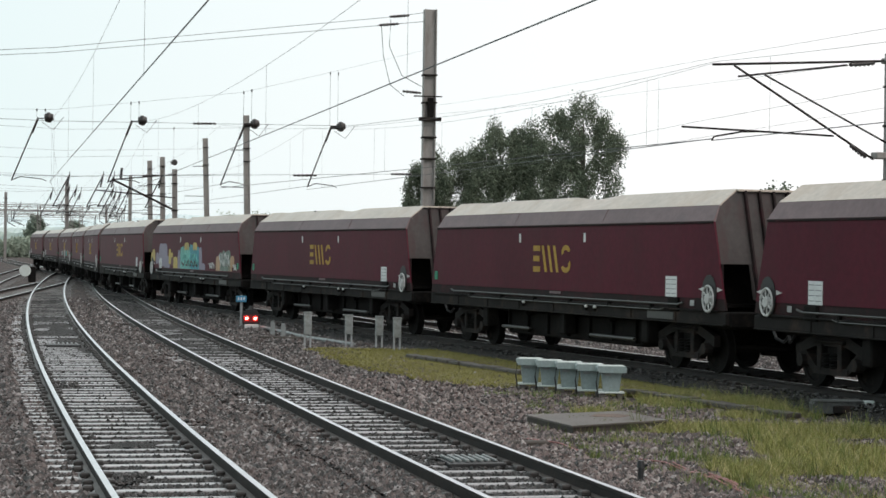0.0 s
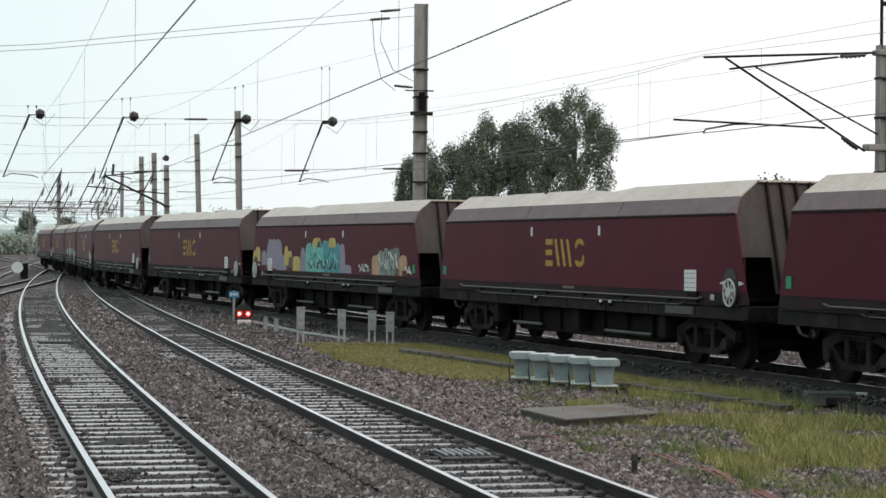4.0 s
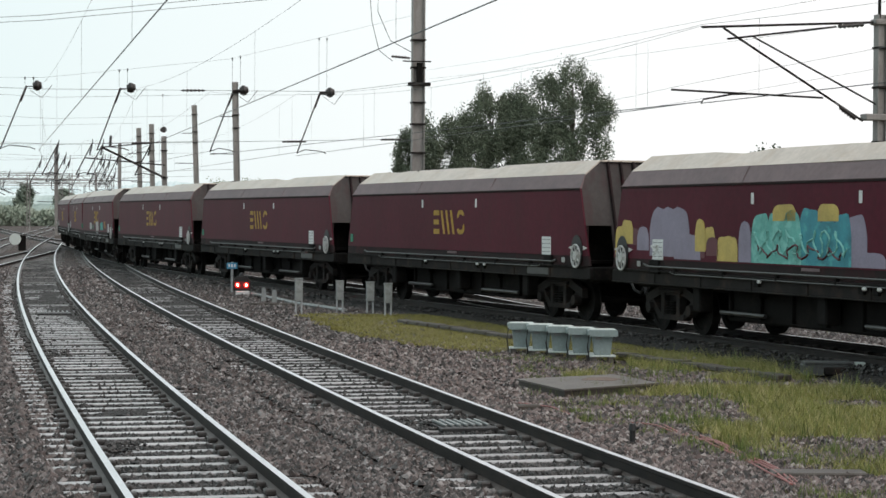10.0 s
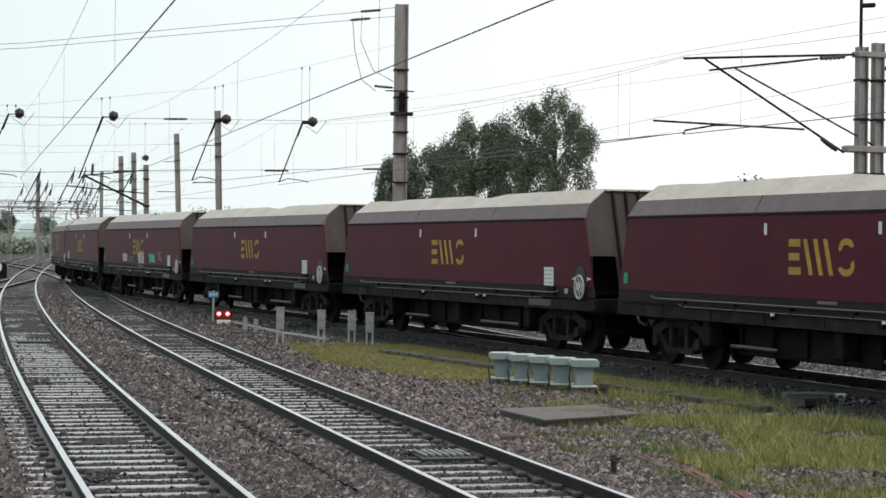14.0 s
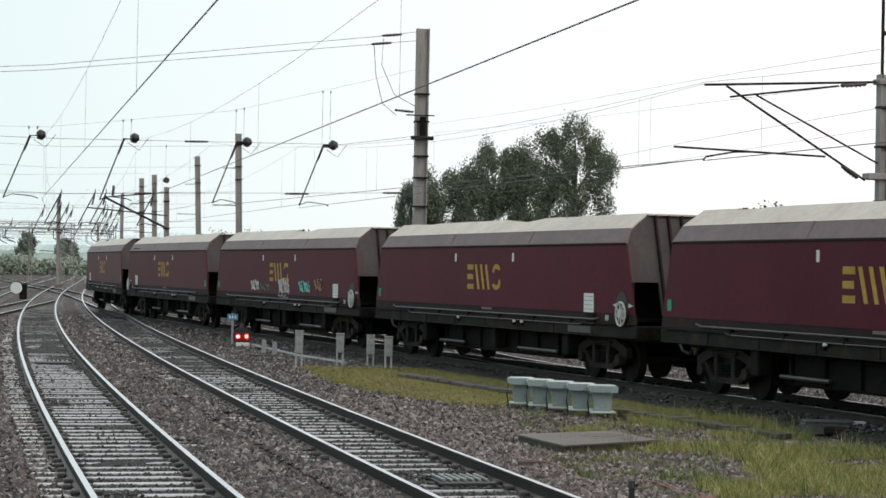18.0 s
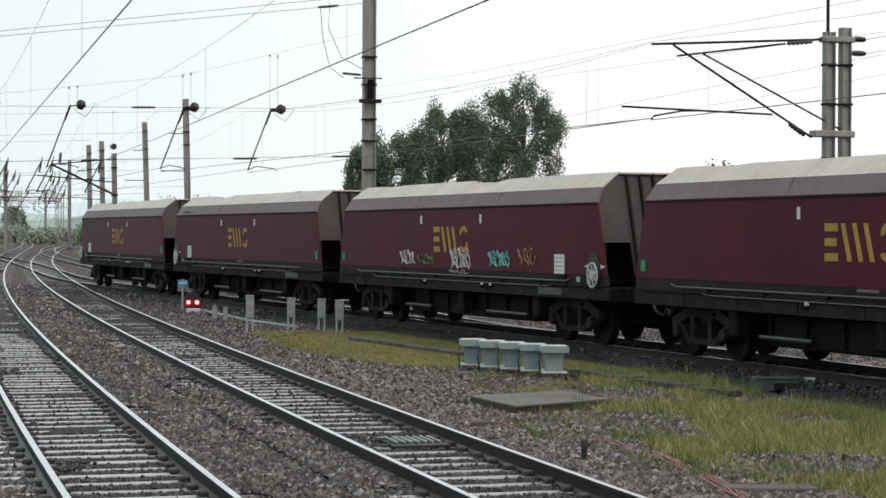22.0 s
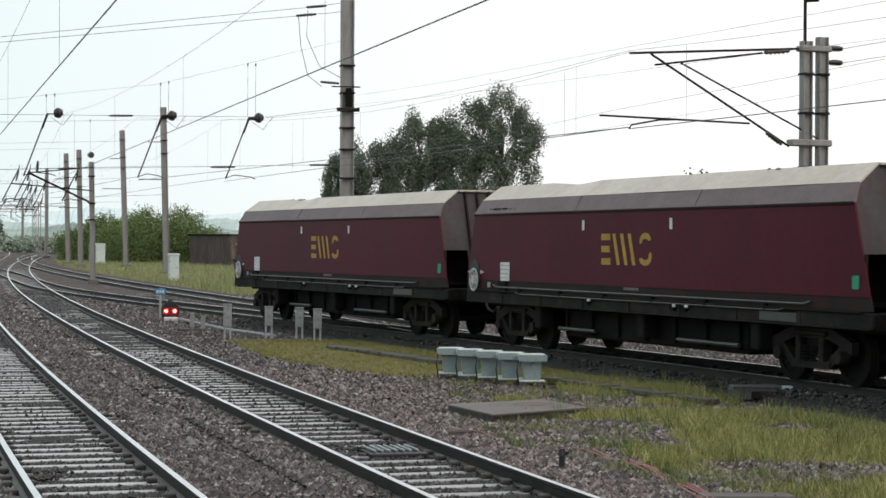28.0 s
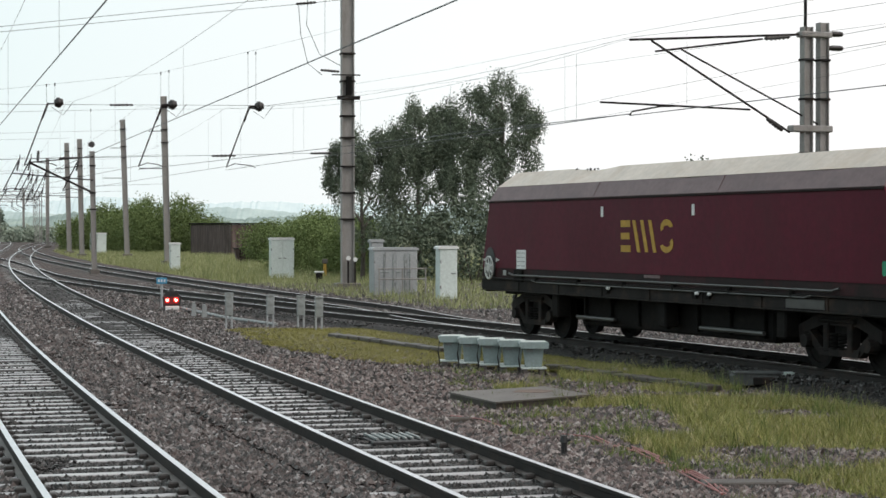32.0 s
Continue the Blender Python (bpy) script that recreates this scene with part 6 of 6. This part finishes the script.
    bush(-76, 330, [(-8, 0, 1.4, 5.0, 2.0, 0.25), (0, 0, 1.2, 5.0, 1.6, 0.25), (8, 0, 1.0, 5.0, 1.5, 0.25), (15, 2, 1.2, 4.5, 1.7, 0.25)], 22000, 0.36, "band of green shrubs at the far bend, haze in their colour", 27, M_FARBUSH)
    bush(-103, 330, [(-9, 0, 2.0, 6.0, 2.6, 0.34), (0, 0, 1.6, 6.0, 2.2, 0.33), (9, 0, 1.4, 6.0, 2.0, 0.33)], 22000, 0.4, "band of green shrubs at the far bend, haze in their colour", 28, M_FARBUSH)
    tree(16.0, 120, 6.3, (1.8, [(-0.2, 5.4, 1.7, 1.4, 0.6), (-1.3, 4.6, 1.2, 1.3, 0.4)]), 3500, 0.15, "small tree whose top shows over the wagons", 31, M_LEAF, 0.0, 0.1, "small_tree")
    tree(9.8, 125, 5.0, (1.8, [(0, 4.2, 2.2, 1.3, 1.0)]), 2500, 0.15, "small tree whose top shows over the wagons", 32, M_LEAF, 0.0, 0.1, "small_tree")
    rng = np.random.default_rng(44)
    pts = np.stack([rng.uniform(-1.5, 4.5, 130), rng.uniform(74, 94, 130), rng.uniform(-0.15, 0.2, 130)], 1)
    tagged(quads("white_flowers", pts, rng.uniform(0.03, 0.06, 130), M_WHITE, None, 0.0, 44, 1.0), "scattered white flowers in the long verge grass", "flowers", kind="stuff")
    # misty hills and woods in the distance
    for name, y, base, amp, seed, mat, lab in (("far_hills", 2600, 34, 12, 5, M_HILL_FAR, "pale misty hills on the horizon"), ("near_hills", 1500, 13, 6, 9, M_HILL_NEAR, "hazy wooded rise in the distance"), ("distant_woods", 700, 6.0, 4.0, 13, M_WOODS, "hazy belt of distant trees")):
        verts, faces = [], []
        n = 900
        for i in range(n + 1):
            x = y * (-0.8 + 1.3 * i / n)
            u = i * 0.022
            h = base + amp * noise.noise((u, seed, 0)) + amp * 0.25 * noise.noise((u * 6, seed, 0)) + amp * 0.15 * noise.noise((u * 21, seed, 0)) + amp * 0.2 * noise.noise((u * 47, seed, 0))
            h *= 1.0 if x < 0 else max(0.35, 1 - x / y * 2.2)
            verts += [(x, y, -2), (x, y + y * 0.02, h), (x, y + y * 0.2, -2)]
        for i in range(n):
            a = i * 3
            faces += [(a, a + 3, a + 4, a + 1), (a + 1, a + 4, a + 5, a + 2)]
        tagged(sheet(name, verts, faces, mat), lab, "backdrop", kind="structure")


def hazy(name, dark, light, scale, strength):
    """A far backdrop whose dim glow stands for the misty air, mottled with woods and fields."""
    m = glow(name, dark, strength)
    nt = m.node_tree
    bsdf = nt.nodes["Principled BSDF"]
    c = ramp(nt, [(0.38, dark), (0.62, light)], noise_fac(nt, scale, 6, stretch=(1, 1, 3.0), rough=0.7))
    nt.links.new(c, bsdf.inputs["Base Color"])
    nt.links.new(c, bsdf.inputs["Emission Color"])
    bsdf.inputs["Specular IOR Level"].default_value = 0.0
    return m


# mist is painted into these pale colours as well as their glow
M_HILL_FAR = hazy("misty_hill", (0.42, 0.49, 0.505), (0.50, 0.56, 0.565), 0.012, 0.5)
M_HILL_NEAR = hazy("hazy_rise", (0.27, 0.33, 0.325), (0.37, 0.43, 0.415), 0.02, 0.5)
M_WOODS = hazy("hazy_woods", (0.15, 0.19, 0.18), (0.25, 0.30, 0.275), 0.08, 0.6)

EDGE_X = (-5.35, -3.74, -2.07, -0.9, -0.04, 0.85, 0.95, 1.5, 1.95, 2.45, 2.8, 3.0, 3.2)
EDGE_Y = (49.6, 43.0, 39.3, 37.55, 36.9, 34.4, 29.3, 26.6, 25.0, 23.0, 21.2, 20.0, 14.0)


def back_edge(y):
    """Where the grass gives way to bare stones in front of the train's track."""
    return float(np.interp(y, (14, 26, 28.4, 30.2, 31.9, 37.3, 40.6, 50), (9.5, 7.0, 6.0, 5.0, 4.75, 4.2, 2.15, -1.4)))


def in_grass(x, y):
    """Whether the rough grass between the middle track and the train covers a point."""
    front = float(np.interp(y, EDGE_Y[::-1], EDGE_X[::-1])) + 0.25 * noise.noise((y * 0.9, 2, 0))
    return 14 < y < 50.5 and x > front and x < back_edge(y) + 0.3 * noise.noise((y * 0.8, 8, 0))


def beside_boxes(x, y):
    """The bare strip round the row of relay boxes."""
    u = min(1.0, max(0.0, (x - 0.18) / 1.43))
    return abs(x - 0.18 - 1.43 * u) < 0.42 and -1.3 < y - (37.2 - 1.95 * u) < 0.5


def blades(name, pts, heights, width, label, seed, lean=0.35, mat=None):
    rng = np.random.default_rng(seed)
    p = np.asarray(pts)
    n = len(p)
    a = rng.uniform(0, math.tau, n)
    w = width * rng.uniform(0.6, 1.4, n)
    h = np.asarray(heights)
    d = np.stack([np.cos(a), np.sin(a), np.zeros(n)], 1)
    tip = p + np.stack([rng.normal(size=n) * lean * h, rng.normal(size=n) * lean * h, h], 1)
    v = np.stack([p - d * w[:, None] / 2, p + d * w[:, None] / 2, tip], 1).reshape(-1, 3)
    f = np.arange(n * 3).reshape(-1, 3)
    return tagged(sheet(name, v.tolist(), f.tolist(), mat or M_GRASS), label, "grass", kind="stuff")


def grass():
    rng = np.random.default_rng(3)
    # turf under the blades, sinking into the stones along its edge
    ys, xs = np.arange(14, 52, 0.2), np.arange(-8, 13, 0.2)
    verts, faces = [], []
    for y in ys:
        front = float(np.interp(y, EDGE_Y[::-1], EDGE_X[::-1]))
        back = back_edge(y)
        for x in xs:
            m = min(x - front, back - x, (50.5 - y) * 0.5)
            rise = (0.10 if y > 36 else 0.045) * m - (0.0 if y > 36 else 0.05) + 0.05 * noise.noise((x * 1.3, y * 1.3, 4)) + 0.45 * min(0.0, noise.noise((x * 0.6, y * 0.6, 5)) + 0.2) * (1 if y < 36 else 0)
            verts.append((x, y, BED_Z + (-0.12 if beside_boxes(x, y) else max(-0.12, min(0.05, rise)))))
    n = len(xs)
    for j in range(len(ys) - 1):
        for i in range(n - 1):
            q = (j * n + i, j * n + i + 1, (j + 1) * n + i + 1, (j + 1) * n + i)
            if max(verts[k][2] for k in q) > BED_Z - 0.07:
                faces.append(q)
    tagged(sheet("grass_turf", verts, faces, M_TURF), "matted turf under the rough grass", "ground", kind="structure")
    pts, hs = [], []
    while len(pts) < 150000:
        y = 14 + 36.5 * rng.random() ** 1.25
        x = rng.uniform(-6, 12)
        if abs(x / y) < 0.32 and in_grass(x, y):
            dense = noise.noise((x * 0.6, y * 0.6, 5))
            front = float(np.interp(y, EDGE_Y[::-1], EDGE_X[::-1]))
            if y < 36 and dense < -0.3 + 0.25 * rng.random() + 0.5 * max(0.0, 1 - (x - front) / 1.7):
                continue
            if (x - 1.15) ** 2 + ((y - 29.65) * 0.8) ** 2 < 1.0 or beside_boxes(x, y):
                continue
            pts.append((x, y, BED_Z + 0.03))
            hs.append((0.02 + 0.05 * rng.random()) if y > 37 else (0.04 + (0.10 + 0.10 * max(0, dense)) * rng.random() ** 1.5 + (0.14 if rng.random() < 0.03 else 0)))
    pts, hs = np.array(pts), np.array(hs)
    low = pts[:, 1] > 37
    blades("rough_grass", pts[~low], hs[~low], 0.011, "rough yellow-green grass with bare patches", 3, 0.55)
    blades("mossy_grass", pts[low], hs[low], 0.014, "low yellow mossy grass round the equipment boxes", 6, 0.7, M_MOSS)
    pts, hs = [], []
    for k in range(150):
        y = rng.uniform(17, 36)
        x = float(np.interp(y, EDGE_Y[::-1], EDGE_X[::-1])) + rng.normal() * 0.55 + 0.2
        r, h = rng.uniform(0.05, 0.16), rng.uniform(0.05, 0.2)
        for j in range(int(rng.uniform(15, 70))):
            pts.append((x + rng.normal() * r, y + rng.normal() * r, BED_Z + 0.02))
            hs.append(h * rng.uniform(0.4, 1.1))
    for k in range(60):
        y = rng.uniform(17, 35)
        front = float(np.interp(y, EDGE_Y[::-1], EDGE_X[::-1]))
        x = rng.uniform(front + 0.6, back_edge(y))
        for j in range(int(rng.uniform(6, 30))):
            pts.append((x + rng.normal() * 0.07, y + rng.normal() * 0.07, BED_Z + 0.03))
            hs.append(rng.uniform(0.15, 0.42))
    blades("weed_tufts", pts, hs, 0.012, "scattered green weed tufts among stones and grass", 8, 0.3, M_WEED)
    pts, hs = [], []
    while len(pts) < 60000:
        y = rng.uniform(62, 210)
        x = right_edge(y) + abs(rng.normal()) * (5 + y * 0.05) - 0.4
        if x < 0.25 * y:
            pts.append((x, y, -0.4))
            hs.append(0.22 + 0.4 * rng.random())
    blades("verge_grass", pts, hs, 0.05, "tall pale grass on the verge beyond the tracks", 4, 0.35, M_VERGE)
    pts, hs = [], []
    while len(pts) < 12000:
        y = rng.uniform(130, 330)
        x = near_line(y) - 15 - (y - 80) * 0.05 - abs(rng.normal()) * 12
        pts.append((x, y, -0.4))
        hs.append(0.25 + 0.4 * rng.random())
    blades("verge_grass", pts, hs, 0.09, "tall pale grass beyond the far bend", 5, 0.35, M_VERGE)


# ---- loose ballast stones ----
def stones():
    rng = np.random.default_rng(12)
    want = 120000
    y = 15.5 + 75 * rng.random(want * 2) ** 2.3
    x = y * rng.uniform(-0.275, 0.235, want * 2)
    keep = np.ones(len(x), bool)
    z = np.full(len(x), BED_Z + 0.012)
    oily = np.zeros(len(x), bool)
    right = np.zeros(len(x), bool)
    tops = np.array([noise.noise((a * 0.8, c * 0.35, 21)) for a, c in zip(x, y)])
    ys = np.arange(8, 95, 0.1)
    for line in (near_line, middle_line, train_line):
        lx = np.array([line(v) for v in y])
        slope = np.array([(line(v + 0.1) - line(v - 0.1)) / 0.2 for v in y])
        d = (x - lx) / np.hypot(1, slope)
        keep &= ~((np.abs(np.abs(d) - 0.7525) < 0.085))
        inside = np.abs(d) < 0.7
        open_end = np.array([bare_shoulder(line, a, c) for a, c in zip(x, y)]) & (np.abs(d) > 0.8) & (np.abs(d) < 1.27)
        s_at = np.concatenate([[0], np.cumsum(np.hypot(np.diff([line(v) for v in ys]), 0.1))])
        phase = (np.interp(y + d * slope / np.hypot(1, slope), ys, s_at) / 0.61 + 0.5) % 1.0
        on = np.abs(phase - 0.5) < 0.23
        keep &= ~(((inside & (tops < (0.36 if line is near_line else 0.25))) | open_end) & on)
        oily |= inside
        if line is middle_line:
            right |= d > 1.0
        if line is train_line:
            oily |= (d > -1.95) & (d < 0.95) & (y < 60)
        z = np.where(inside & ~on, BED_Z + (0.012 if line is near_line else 0.016) + 0.10 * np.maximum(0, tops - 0.3), z)
        z = np.where(inside & on, RAIL_Z + 0.006, z)
        z = np.where((np.abs(d) > 0.85) & (np.abs(d) < 1.5) & ~open_end, BED_Z + 0.055, z)
    z = z + np.array([bed_rise(a, c) for a, c in zip(x, y)])
    dense = np.array([noise.noise((a * 0.6, c * 0.6, 5)) for a, c in zip(x, y)])
    fringe = np.maximum(0, 1 - (x - np.interp(y, EDGE_Y[::-1], EDGE_X[::-1])) / 1.7)
    grassy = np.array([in_grass(a, c) for a, c in zip(x, y)]) & (dense > -0.18 + 0.5 * fringe)
    keep &= ~(grassy & (rng.random(len(x)) < 0.85))
    pale = right & (y < 40)
    for pick, mat, name, label in ((keep & ~oily & ~pale, M_STONES, "ballast_stones", "loose wet grey and brown ballast stones"), (keep & ~oily & pale, M_PINKSTONE, "pinkish_ballast_stones", "cleaner pinkish ballast stones beside the grass"), (keep & oily, M_OILY, "oily_ballast_stones", "dark oily ballast stones in and beside the tracks")):
        scatter(rng, x[pick], y[pick], z[pick], mat, name, label)


def scatter(rng, x, y, z, mat, name, label):
    n = len(x)
    size = rng.uniform(0.022, 0.058, n) * (0.72 if mat is M_OILY else 1.0) * (1 + np.maximum(0, y - 35) * 0.012)
    base = np.array([(1, 0, 0), (-1, 0, 0), (0, 1, 0), (0, -1, 0), (0, 0, 1), (0, 0, -1)], float)
    v = base[None] * (size[:, None, None] * rng.uniform(0.6, 1.25, (n, 6, 1)))
    v += rng.normal(size=(n, 6, 3)) * size[:, None, None] * 0.22
    v[:, :, 2] *= 0.8
    a = rng.uniform(0, math.tau, n)
    ca, sa = np.cos(a)[:, None], np.sin(a)[:, None]
    vx = v[:, :, 0] * ca - v[:, :, 1] * sa
    vy = v[:, :, 0] * sa + v[:, :, 1] * ca
    v = np.stack([vx + x[:, None], vy + y[:, None], v[:, :, 2] + z[:, None] + rng.uniform(0, 0.02, n)[:, None]], 2).reshape(-1, 3)
    f = np.array([(0, 2, 4), (2, 1, 4), (1, 3, 4), (3, 0, 4), (2, 0, 5), (1, 2, 5), (3, 1, 5), (0, 3, 5)])
    f = (np.arange(n)[:, None, None] * 6 + f[None]).reshape(-1, 3)
    tagged(sheet(name, v.tolist(), f.tolist(), mat), label, "ballast", kind="stuff")


# ---- build ----
ground_sheet()
ballast_bed()
train()
tag_wagons()
tall_mast()
head_span()
cantilever()
further_masts()
running_wires()
ground_signal()
small_lineside()
cabinets()
plants()
grass()
stones()
track("near_track", near_line, 8, 330, 70, "curving track on wet pale sleepers in ballast")
track("middle_track", middle_line, 8, 330, 70, "curving track on wet pale sleepers in ballast")
track("train_track", train_line, -160, 330, 50, "dark track carrying the coal train", dull=True, rise=train_rise)
track("far_track", merged_line, 43.5, 330, 40, "dark track beyond the coal train", bare_to=60, drop=-0.005, dull=True, rise=merged_rise)
track("left_track", lambda y: near_line(y) - 3.9, 50, 330, 40, "curving track left of the near track", dull=True)
track("branch_track", lambda y: -25.6 - 0.155 * (y - 100), 40, 121, 40, "short branch leaving the near track", dull=True)
motions()
